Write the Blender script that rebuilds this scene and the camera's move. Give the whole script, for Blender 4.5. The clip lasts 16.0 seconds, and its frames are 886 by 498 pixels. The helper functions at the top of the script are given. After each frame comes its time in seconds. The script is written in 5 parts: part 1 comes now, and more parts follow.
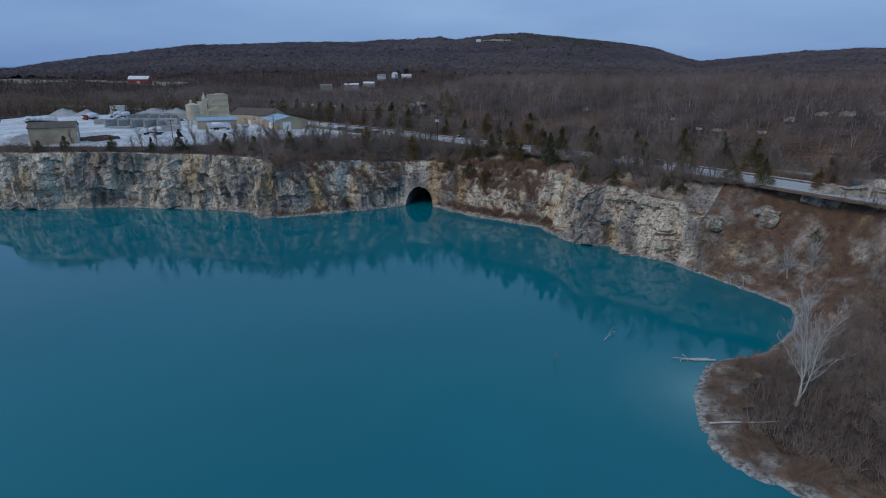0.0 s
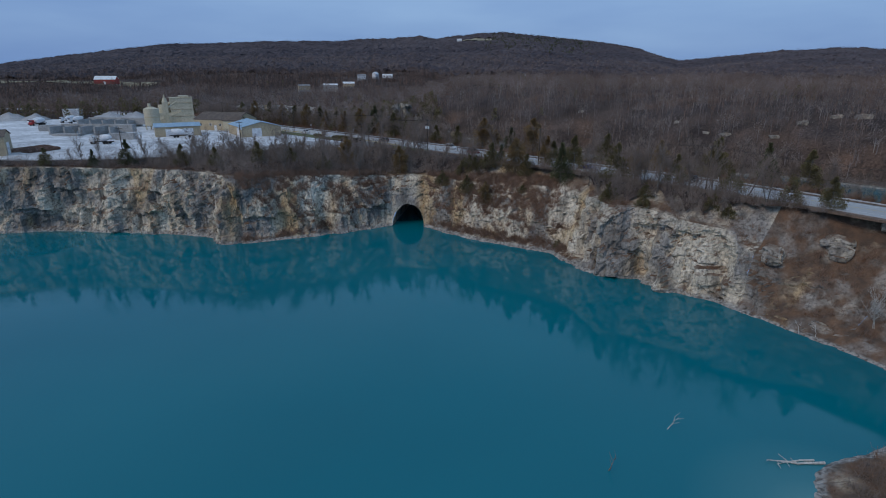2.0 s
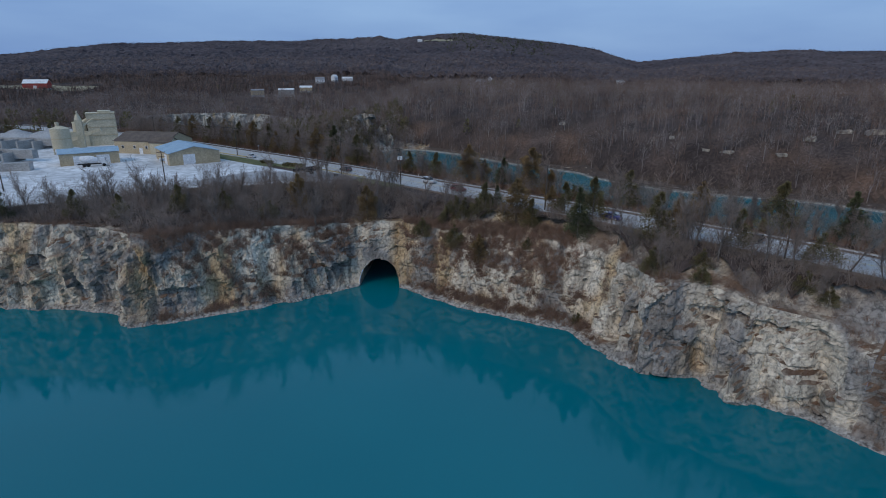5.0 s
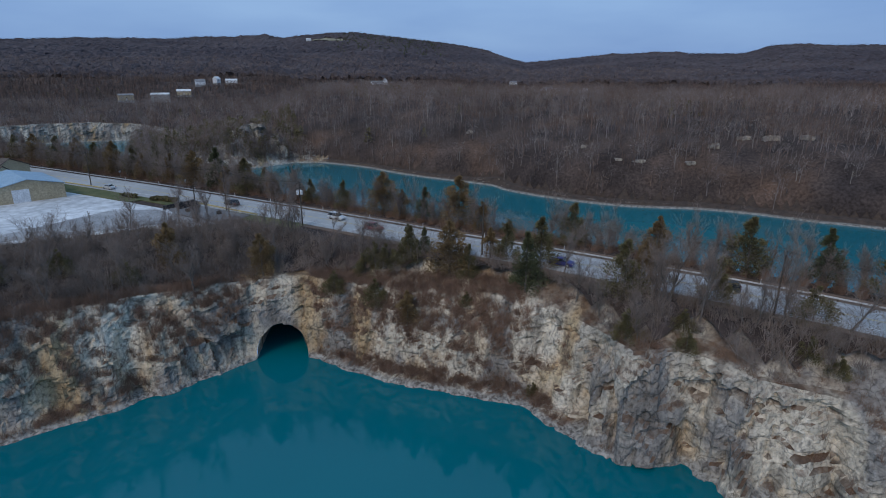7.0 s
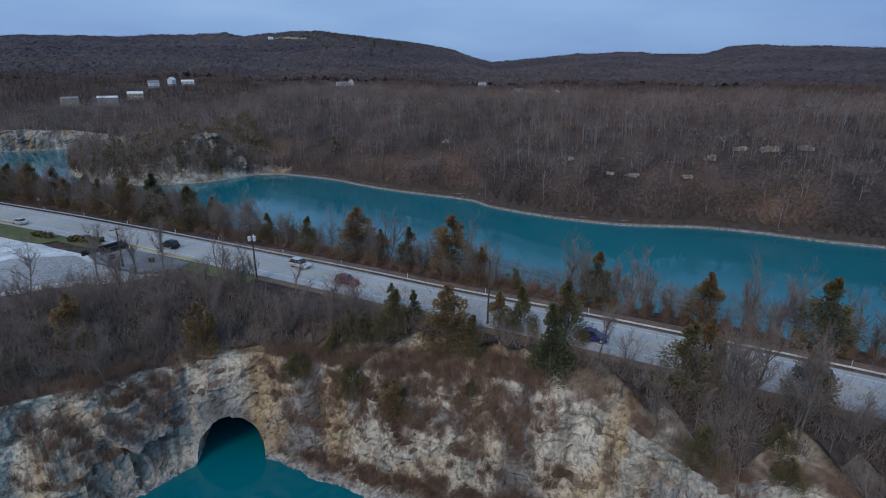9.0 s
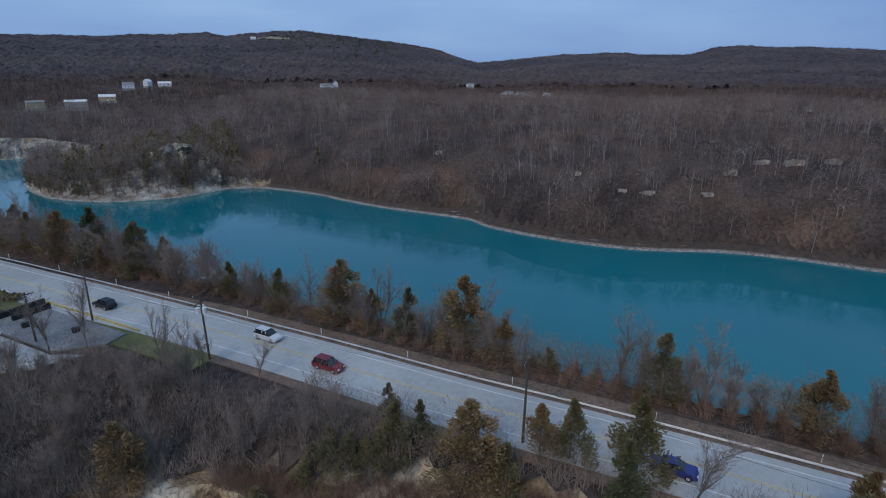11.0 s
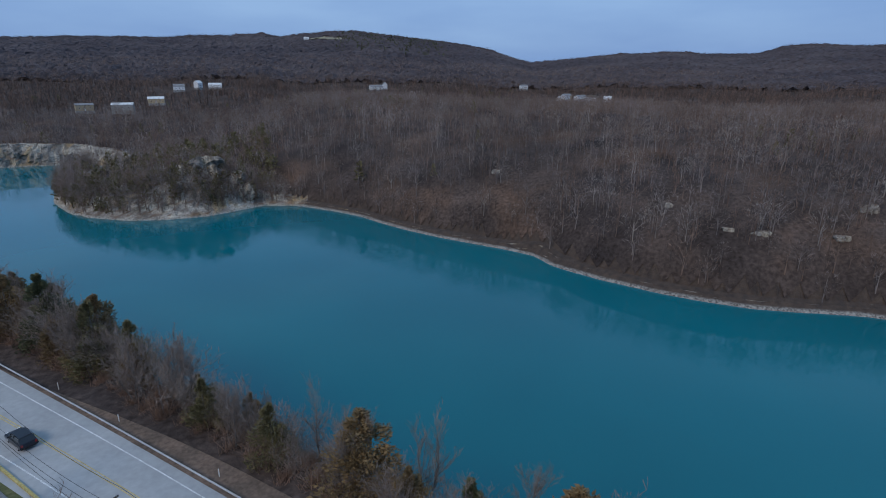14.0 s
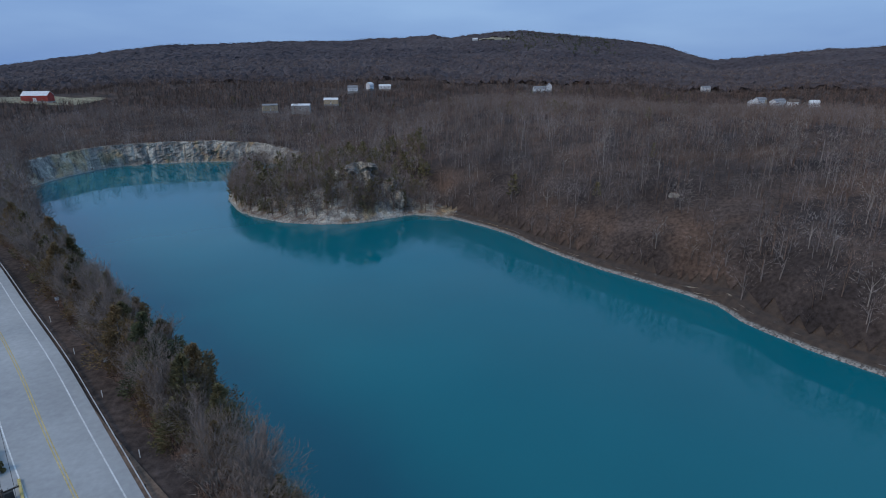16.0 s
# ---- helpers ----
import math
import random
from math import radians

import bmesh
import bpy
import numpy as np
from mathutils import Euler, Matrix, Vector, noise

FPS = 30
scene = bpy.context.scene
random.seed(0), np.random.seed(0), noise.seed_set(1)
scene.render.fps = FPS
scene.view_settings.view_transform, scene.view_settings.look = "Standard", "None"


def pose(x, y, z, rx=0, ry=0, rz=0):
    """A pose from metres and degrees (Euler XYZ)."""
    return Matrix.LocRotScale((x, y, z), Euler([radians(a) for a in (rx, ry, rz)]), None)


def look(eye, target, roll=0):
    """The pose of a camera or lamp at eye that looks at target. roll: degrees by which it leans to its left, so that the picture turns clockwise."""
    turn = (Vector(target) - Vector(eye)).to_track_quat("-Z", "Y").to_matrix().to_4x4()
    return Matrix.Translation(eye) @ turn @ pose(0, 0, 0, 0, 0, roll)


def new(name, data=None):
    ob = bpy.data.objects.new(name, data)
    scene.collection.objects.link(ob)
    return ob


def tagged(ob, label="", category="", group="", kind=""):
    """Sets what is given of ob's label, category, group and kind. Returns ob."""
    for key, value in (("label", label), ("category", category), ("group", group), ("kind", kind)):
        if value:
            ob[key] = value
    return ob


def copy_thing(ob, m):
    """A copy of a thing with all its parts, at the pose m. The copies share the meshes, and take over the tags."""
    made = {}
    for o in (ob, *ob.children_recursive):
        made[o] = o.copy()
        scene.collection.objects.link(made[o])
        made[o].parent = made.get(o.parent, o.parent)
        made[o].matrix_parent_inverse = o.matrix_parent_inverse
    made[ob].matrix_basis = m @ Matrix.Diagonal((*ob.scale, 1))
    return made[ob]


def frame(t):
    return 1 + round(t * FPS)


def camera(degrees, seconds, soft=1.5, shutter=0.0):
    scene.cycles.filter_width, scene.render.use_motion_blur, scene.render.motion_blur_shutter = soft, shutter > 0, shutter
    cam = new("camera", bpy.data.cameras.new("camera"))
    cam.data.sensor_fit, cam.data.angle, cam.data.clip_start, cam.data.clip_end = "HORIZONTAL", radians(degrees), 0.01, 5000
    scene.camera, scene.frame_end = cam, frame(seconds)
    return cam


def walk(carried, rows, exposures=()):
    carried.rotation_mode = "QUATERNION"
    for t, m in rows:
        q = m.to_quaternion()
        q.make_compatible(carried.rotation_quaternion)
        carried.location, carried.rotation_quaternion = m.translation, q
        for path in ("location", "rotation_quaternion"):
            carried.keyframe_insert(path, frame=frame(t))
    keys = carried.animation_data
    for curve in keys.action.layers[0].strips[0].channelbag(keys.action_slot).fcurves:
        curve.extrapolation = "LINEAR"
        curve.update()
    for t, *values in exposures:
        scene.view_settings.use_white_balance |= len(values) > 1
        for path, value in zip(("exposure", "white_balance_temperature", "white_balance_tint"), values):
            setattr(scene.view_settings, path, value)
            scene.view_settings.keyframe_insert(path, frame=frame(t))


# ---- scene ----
cam = camera(78.0, 16.0, soft=1.0)
METRES, EYE, TILT, LEAN, TURN = 210.0, 46.6, -17.7, 0.0, 0.0
ROWS = [
    (0.0, 0.0, 0.0, 0.0, -0.0, 0.0, -0.0),
    (0.5, -0.0052, 0.0312, 0.0096, -0.74, -0.02, 0.22),
    (1.0, -0.0099, 0.0627, 0.0191, -1.43, -0.03, 0.44),
    (1.5, -0.0136, 0.0939, 0.0294, -1.72, -0.04, 0.56),
    (2.0, -0.0169, 0.124, 0.041, -1.88, -0.05, 0.64),
    (2.5, -0.0201, 0.1538, 0.0533, -2.01, -0.05, 0.66),
    (3.0, -0.0229, 0.1837, 0.0661, -2.13, -0.04, 0.66),
    (5.5, -0.0313, 0.3283, 0.1349, -9.03, -0.28, 2.87),
    (6.0, -0.0323, 0.3569, 0.1487, -13.7, -0.57, 4.31),
    (6.5, -0.0319, 0.3855, 0.1623, -15.22, -0.72, 4.75),
    (7.0, -0.0298, 0.4137, 0.1756, -15.93, -0.8, 4.99),
    (7.5, -0.0267, 0.4421, 0.1888, -16.96, -0.92, 5.3),
    (8.0, -0.0227, 0.4706, 0.2017, -18.01, -1.05, 5.58),
    (8.5, -0.0177, 0.4993, 0.2142, -18.73, -1.13, 5.8),
    (9.0, -0.0118, 0.5279, 0.2264, -19.25, -1.21, 5.92),
    (9.5, -0.0054, 0.5563, 0.2389, -19.73, -1.27, 6.04),
    (12.0, 0.0306, 0.6936, 0.2963, -20.94, -1.4, 6.35),
    (12.5, 0.039, 0.7208, 0.3076, -20.97, -1.43, 6.35),
    (13.0, 0.0471, 0.7479, 0.3189, -20.54, -1.37, 6.19),
    (13.5, 0.0547, 0.775, 0.3301, -18.56, -1.19, 5.62),
    (14.0, 0.0621, 0.8018, 0.341, -15.88, -0.97, 4.86),
    (14.5, 0.0687, 0.8283, 0.3522, -10.25, -0.6, 3.21),
    (15.0, 0.0755, 0.854, 0.3638, -5.09, -0.4, 1.7),
    (15.5, 0.0801, 0.8805, 0.3748, -2.83, -0.33, 1.07),
    (16.0, 0.0834, 0.9065, 0.385, -0.14, -0.3, 0.29),
]
walk(cam, [(t, pose(0, 0, EYE, TILT, LEAN, TURN) @ pose(METRES * x, METRES * y, METRES * z, 90 + pitch, roll, yaw)) for t, x, y, z, yaw, pitch, roll in ROWS],
     [(0.0, -0.12), (3.0, -0.10), (6.5, 0.0), (16.0, 0.03)])

# ---- world and light ----
world = bpy.data.worlds.new("overcast_sky")
scene.world = world
world.use_nodes = True
wn, wl = world.node_tree.nodes, world.node_tree.links
bg = wn["Background"]
sky = wn.new("ShaderNodeTexSky")
sky.sky_type = "NISHITA"
sky.sun_disc = False
sky.sun_elevation, sky.sun_rotation = radians(41), radians(228)
sky.dust_density, sky.ozone_density = 2.0, 2.0
SKY_STRENGTH = 0.135
tc = wn.new("ShaderNodeTexCoord")
mp = wn.new("ShaderNodeMapping")
mp.inputs["Scale"].default_value = (1.0, 1.0, 4.5)
cn = wn.new("ShaderNodeTexNoise")
cn.inputs["Scale"].default_value, cn.inputs["Detail"].default_value = 1.6, 5.0
cr = wn.new("ShaderNodeValToRGB")
cr.color_ramp.elements[0].position, cr.color_ramp.elements[1].position = 0.35, 0.72
cr.color_ramp.elements[0].color = (1.05, 2.0, 4.3, 1)
cr.color_ramp.elements[1].color = (1.95, 3.2, 5.4, 1)
mixc = wn.new("ShaderNodeMixRGB")
mixc.inputs[0].default_value = 0.9
wl.new(tc.outputs["Generated"], mp.inputs["Vector"])
wl.new(mp.outputs["Vector"], cn.inputs["Vector"])
wl.new(cn.outputs["Fac"], cr.inputs["Fac"])
wl.new(sky.outputs["Color"], mixc.inputs[1])
wl.new(cr.outputs["Color"], mixc.inputs[2])
sep = wn.new("ShaderNodeSeparateXYZ")
rise_ = wn.new("ShaderNodeMapRange")
rise_.inputs["From Min"].default_value, rise_.inputs["From Max"].default_value = 0.12, 0.85
zenith = wn.new("ShaderNodeMixRGB")
zenith.inputs[2].default_value = (2.1, 3.5, 5.4, 1)
wl.new(tc.outputs["Generated"], sep.inputs["Vector"])
wl.new(sep.outputs["Z"], rise_.inputs["Value"])
wl.new(rise_.outputs["Result"], zenith.inputs[0])
wl.new(mixc.outputs["Color"], zenith.inputs[1])
wl.new(zenith.outputs["Color"], bg.inputs["Color"])
bg.inputs["Strength"].default_value = SKY_STRENGTH
sun = new("sun", bpy.data.lights.new("sun", "SUN"))
sun.data.energy, sun.data.angle, sun.data.color = 1.15, radians(20), (1.0, 0.86, 0.70)
sun.matrix_world = look((-140, -125, 165), (0, 0, 0))

# ---- materials ----


def material(name, colour, rough=0.85, metal=0.0, spec=0.3):
    m = bpy.data.materials.new(name)
    m.use_nodes = True
    b = m.node_tree.nodes["Principled BSDF"]
    b.inputs["Base Color"].default_value = (*colour, 1)
    b.inputs["Roughness"].default_value = rough
    b.inputs["Metallic"].default_value = metal
    b.inputs["Specular IOR Level"].default_value = spec
    return m


def ramp(m, fac, stops):
    r = m.node_tree.nodes.new("ShaderNodeValToRGB")
    e = r.color_ramp.elements
    while len(e) < len(stops):
        e.new(0.5)
    for el, (p, c) in zip(e, stops):
        el.position, el.color = p, (*c, 1) if len(c) == 3 else c
    m.node_tree.links.new(fac, r.inputs["Fac"])
    return r.outputs["Color"]


def noise_of(m, scale, detail=4.0, stretch=(1, 1, 1), distortion=0.0, coord="Object", kind="ShaderNodeTexNoise"):
    n = m.node_tree.nodes
    t, mp_, x = n.new("ShaderNodeTexCoord"), n.new("ShaderNodeMapping"), n.new(kind)
    mp_.inputs["Scale"].default_value = stretch
    x.inputs["Scale"].default_value = scale
    if kind == "ShaderNodeTexNoise":
        x.inputs["Detail"].default_value = detail
        x.inputs["Distortion"].default_value = distortion
    m.node_tree.links.new(t.outputs[coord], mp_.inputs["Vector"])
    m.node_tree.links.new(mp_.outputs["Vector"], x.inputs["Vector"])
    return x.outputs["Fac"] if kind == "ShaderNodeTexNoise" else x.outputs["Distance"]


def mix(m, a, b, fac, mode="MIX"):
    x = m.node_tree.nodes.new("ShaderNodeMixRGB")
    x.blend_type = mode
    for socket, value in ((x.inputs[1], a), (x.inputs[2], b), (x.inputs[0], fac)):
        if isinstance(value, (int, float)):
            socket.default_value = value
        elif isinstance(value, tuple):
            socket.default_value = (*value, 1)
        else:
            m.node_tree.links.new(value, socket)
    return x.outputs["Color"]


def finish(m, colour=None, height=None, strength=0.3, distance=0.1, rough=None):
    b = m.node_tree.nodes["Principled BSDF"]
    if colour is not None:
        m.node_tree.links.new(colour, b.inputs["Base Color"])
    if rough is not None:
        m.node_tree.links.new(rough, b.inputs["Roughness"])
    if height is not None:
        bu = m.node_tree.nodes.new("ShaderNodeBump")
        bu.inputs["Strength"].default_value, bu.inputs["Distance"].default_value = strength, distance
        m.node_tree.links.new(height, bu.inputs["Height"])
        m.node_tree.links.new(bu.outputs["Normal"], b.inputs["Normal"])
    return m


def speckled(name, a, b, scale=0.5, fine=6.0, rough=0.9, bump=0.3, metal=0.0, spec=0.25, coord="Object"):
    """Two tones at two scales, with fine relief."""
    m = material(name, a, rough, metal, spec)
    c = ramp(m, noise_of(m, scale, 5, coord=coord), [(0.32, a), (0.68, b)])
    f = noise_of(m, fine, 4, coord=coord)
    c = mix(m, c, ramp(m, f, [(0.25, (0.62, 0.62, 0.62)), (0.75, (1.25, 1.25, 1.25))]), 1.0, "MULTIPLY")
    return finish(m, c, f, bump, 0.05)


def upward(m):
    g = m.node_tree.nodes.new("ShaderNodeNewGeometry")
    s = m.node_tree.nodes.new("ShaderNodeSeparateXYZ")
    m.node_tree.links.new(g.outputs["Normal"], s.inputs["Vector"])
    return s.outputs["Z"]


def rock_material(name, pale=(0.60, 0.525, 0.42), litter_from=0.62, wash=1.0, bare=0.36, leaves=((0.085, 0.064, 0.052), (0.19, 0.115, 0.075))):
    m = material(name, pale, 0.92, 0, 0.2)
    grey, dark = (0.245, 0.222, 0.198), (0.085, 0.078, 0.073)
    c = ramp(m, noise_of(m, 0.075, 7, (1, 1, 0.6), 1.2), [(0.34, grey), (0.43, (0.31, 0.29, 0.27)), (0.54, pale), (0.70, (0.75, 0.68, 0.57))])
    ochre = ramp(m, noise_of(m, 0.055, 5, (1.1, 1.1, 0.55), 0.8), [(0.53, (0, 0, 0)), (0.63, (1, 1, 1))])
    c = mix(m, c, ramp(m, noise_of(m, 0.4, 4), [(0.3, (0.46, 0.27, 0.10)), (0.7, (0.58, 0.43, 0.24))]), mix(m, ochre, (0.7, 0.7, 0.7), 1.0, "MULTIPLY"))
    streak = ramp(m, noise_of(m, 0.33, 6, (1, 1, 0.10), 0.5), [(0.52, (0, 0, 0)), (0.63, (1, 1, 1))])
    c = mix(m, c, dark, mix(m, streak, (0.6, 0.6, 0.6), 1.0, "MULTIPLY"))
    for size, wide, dark_ in ((0.16, 0.018, 0.45), (0.6, 0.03, 0.62)):
        vo = m.node_tree.nodes.new("ShaderNodeTexVoronoi")
        vo.feature = "DISTANCE_TO_EDGE"
        vo.inputs["Scale"].default_value = size
        tcv, dis = m.node_tree.nodes.new("ShaderNodeTexCoord"), m.node_tree.nodes.new("ShaderNodeTexNoise")
        dis.inputs["Scale"].default_value, dis.inputs["Detail"].default_value = size * 1.5, 5
        m.node_tree.links.new(tcv.outputs["Object"], dis.inputs["Vector"])
        add = m.node_tree.nodes.new("ShaderNodeVectorMath")
        add.operation = "MULTIPLY_ADD"
        add.inputs[1].default_value = (0.9 / size, 0.9 / size, 0.6 / size)
        m.node_tree.links.new(dis.outputs["Color"], add.inputs[0])
        m.node_tree.links.new(tcv.outputs["Object"], add.inputs[2])
        m.node_tree.links.new(add.outputs["Vector"], vo.inputs["Vector"])
        c = mix(m, c, ramp(m, vo.outputs["Distance"], [(0.0, (dark_, dark_, dark_)), (wide, (1, 1, 1))]), 0.85, "MULTIPLY")
    grain = ramp(m, noise_of(m, 1.8, 9, (1, 1, 0.8), 0.2), [(0.32, (0.40, 0.40, 0.42)), (0.46, (0.92, 0.92, 0.92)), (0.7, (1.22, 1.22, 1.22))])
    c = mix(m, c, grain, 0.9, "MULTIPLY")
    litter = ramp(m, noise_of(m, 0.5, 5), [(0.3, leaves[0]), (0.7, leaves[1])])
    up = ramp(m, upward(m), [(max(0.0, litter_from - 0.16), (0, 0, 0)), (litter_from + 0.12, (1, 1, 1))])
    patch = ramp(m, noise_of(m, 0.22, 5), [(bare, (0.05, 0.05, 0.05)), (bare + 0.2, (1, 1, 1))])
    c = mix(m, c, litter, mix(m, up, patch, 1.0, "MULTIPLY"))
    sz = m.node_tree.nodes.new("ShaderNodeSeparateXYZ")
    gz = m.node_tree.nodes.new("ShaderNodeNewGeometry")
    m.node_tree.links.new(gz.outputs["Position"], sz.inputs["Vector"])
    washed = ramp(m, noise_of(m, 1.6, 6, distortion=0.5), [(0.36, (0.10, 0.095, 0.09)), (0.52, (0.34, 0.33, 0.31)), (0.7, (0.52, 0.5, 0.46))])
    c = mix(m, c, washed, ramp(m, sz.outputs["Z"], [(0.0, (0.85, 0.85, 0.85)), (0.55 * wash, (0.7, 0.7, 0.7)), (wash, (0, 0, 0))]))
    return finish(m, c, noise_of(m, 2.2, 9, (1, 1, 0.8), 0.25), 0.9, 0.42)


ROCK = rock_material("limestone", litter_from=0.74)
ROCK_FAR = rock_material("limestone_far_shore", (0.48, 0.45, 0.40), 0.82)
ROCK_BEACH = rock_material("pale_beach_stone", (0.40, 0.36, 0.32), 0.16, 1.0, 0.12, ((0.058, 0.046, 0.042), (0.105, 0.077, 0.062)))
ROCK_LOW = rock_material("stony_earth", (0.36, 0.32, 0.28), 0.24, 0.5, 0.33)

LITTER = material("leaf_litter", (0.1, 0.075, 0.06), 0.95, 0, 0.1)
_c = ramp(LITTER, noise_of(LITTER, 0.035, 6), [(0.3, (0.055, 0.045, 0.043)), (0.55, (0.088, 0.067, 0.058)), (0.75, (0.145, 0.094, 0.068))])
_c = mix(LITTER, _c, ramp(LITTER, noise_of(LITTER, 0.06, 7), [(0.3, (0.6, 0.6, 0.62)), (0.7, (1.35, 1.3, 1.3))]), 1.0, "MULTIPLY")
_f = noise_of(LITTER, 0.9, 6)
_c = mix(LITTER, _c, ramp(LITTER, _f, [(0.25, (0.45, 0.45, 0.45)), (0.75, (1.4, 1.4, 1.4))]), 1.0, "MULTIPLY")
finish(LITTER, _c, _f, 0.6, 0.5)

WATER = material("quarry_water", (0.0, 0.07, 0.09), 0.05, 0, 0.5)
_c = ramp(WATER, noise_of(WATER, 0.012, 3), [(0.3, (0.0, 0.118, 0.155)), (0.7, (0.0, 0.148, 0.188))])
_g, _d = WATER.node_tree.nodes.new("ShaderNodeNewGeometry"), WATER.node_tree.nodes.new("ShaderNodeVectorMath")
_d.operation = "DISTANCE"
_d.inputs[1].default_value = (41.0, 73.0, 0.0)
WATER.node_tree.links.new(_g.outputs["Position"], _d.inputs[0])
_m = WATER.node_tree.nodes.new("ShaderNodeMapRange")
_m.inputs["From Min"].default_value, _m.inputs["From Max"].default_value = 3.0, 16.0
WATER.node_tree.links.new(_d.outputs["Value"], _m.inputs["Value"])
_c = mix(WATER, _c, (0.10, 0.25, 0.26), ramp(WATER, _m.outputs["Result"], [(0.0, (0.85, 0.85, 0.85)), (0.35, (0.35, 0.35, 0.35)), (1.0, (0, 0, 0))]))
WATER.node_tree.nodes["Principled BSDF"].inputs["IOR"].default_value = 1.37
finish(WATER, _c, noise_of(WATER, 2.6, 3, (1, 1, 1)), 0.012, 0.1)

ASPHALT = material("road_asphalt", (0.3, 0.3, 0.31), 0.85, 0, 0.3)
_c = ramp(ASPHALT, noise_of(ASPHALT, 0.07, 6, distortion=0.5), [(0.3, (0.33, 0.333, 0.342)), (0.7, (0.44, 0.443, 0.45))])
_c = mix(ASPHALT, _c, ramp(ASPHALT, noise_of(ASPHALT, 1.3, 5), [(0.3, (0.9, 0.9, 0.9)), (0.7, (1.06, 1.06, 1.06))]), 1.0, "MULTIPLY")
finish(ASPHALT, _c, noise_of(ASPHALT, 9.0, 3), 0.1, 0.02)
DARK_ASPHALT = speckled("parking_asphalt", (0.15, 0.155, 0.165), (0.23, 0.235, 0.245), 0.15, 3.0, 0.85, 0.15)
CONCRETE_YARD = speckled("dusty_concrete", (0.46, 0.47, 0.49), (0.72, 0.73, 0.75), 0.05, 0.5, 0.9, 0.2)
GRAVEL_YARD = speckled("grey_gravel", (0.27, 0.27, 0.28), (0.42, 0.42, 0.425), 0.08, 2.0, 0.95, 0.4)
WHITE_LINE = speckled("white_road_paint", (0.62, 0.62, 0.62), (0.75, 0.75, 0.75), 0.4, 5.0, 0.7, 0.05)
YELLOW_LINE = speckled("yellow_road_paint", (0.52, 0.40, 0.17), (0.62, 0.49, 0.22), 0.4, 5.0, 0.7, 0.05)
GRASS = speckled("verge_grass", (0.085, 0.100, 0.042), (0.150, 0.145, 0.068), 0.25, 3.0, 0.95, 0.5)
SHOULDER = speckled("bare_earth_shoulder", (0.13, 0.095, 0.075), (0.22, 0.15, 0.115), 0.3, 2.0, 0.95, 0.5)
GALV = speckled("galvanised_steel", (0.42, 0.43, 0.45), (0.55, 0.56, 0.57), 0.6, 8.0, 0.5, 0.05, 0.4, 0.5)
POLE_WOOD = speckled("weathered_pole_wood", (0.07, 0.06, 0.052), (0.12, 0.10, 0.085), 1.5, 9.0, 0.9, 0.3)
BARK = speckled("grey_bark", (0.13, 0.115, 0.105), (0.21, 0.19, 0.175), 1.0, 7.0, 0.95, 0.4)
PALE_BARK = speckled("pale_sycamore_bark", (0.42, 0.41, 0.39), (0.6, 0.58, 0.55), 0.7, 5.0, 0.9, 0.3)
TWIG = speckled("bare_twigs", (0.20, 0.158, 0.136), (0.32, 0.255, 0.22), 0.05, 0.7, 0.95, 0.0)
TWIG_RED = speckled("reddish_brush", (0.20, 0.130, 0.098), (0.32, 0.205, 0.150), 0.06, 0.7, 0.95, 0.0)
# twig colour darkened and shifted to purple: distance haze put into the base colour
TWIG_HAZED = speckled("haze_tinted_bare_woods", (0.060, 0.050, 0.058), (0.100, 0.082, 0.086), 0.004, 0.05, 0.95, 0.0)
CEDAR = speckled("cedar_foliage", (0.115, 0.102, 0.050), (0.20, 0.165, 0.080), 0.3, 2.0, 0.9, 0.0)
CEDAR_RUST = speckled("winter_rust_cedar_foliage", (0.165, 0.115, 0.060), (0.27, 0.18, 0.088), 0.3, 2.0, 0.9, 0.0)
PINE = speckled("pine_foliage", (0.070, 0.080, 0.042), (0.130, 0.130, 0.066), 0.3, 2.0, 0.9, 0.0)

# ---- plan of the place ----
TUNNEL = (-9.1, 198.3)
RAIL = [(190, -60), (160, 10), (130, 65), (97, 121), (80, 147), (69.6, 161), (54, 179), (43, 191.3), (30, 205.2), (17.3, 219.8), (4.7, 233.7),
        (-10.4, 250.2), (-30.4, 271.6), (-45, 287), (-65, 307), (-95, 337), (-124, 364), (-165, 398), (-230, 440), (-330, 490), (-520, 570)]
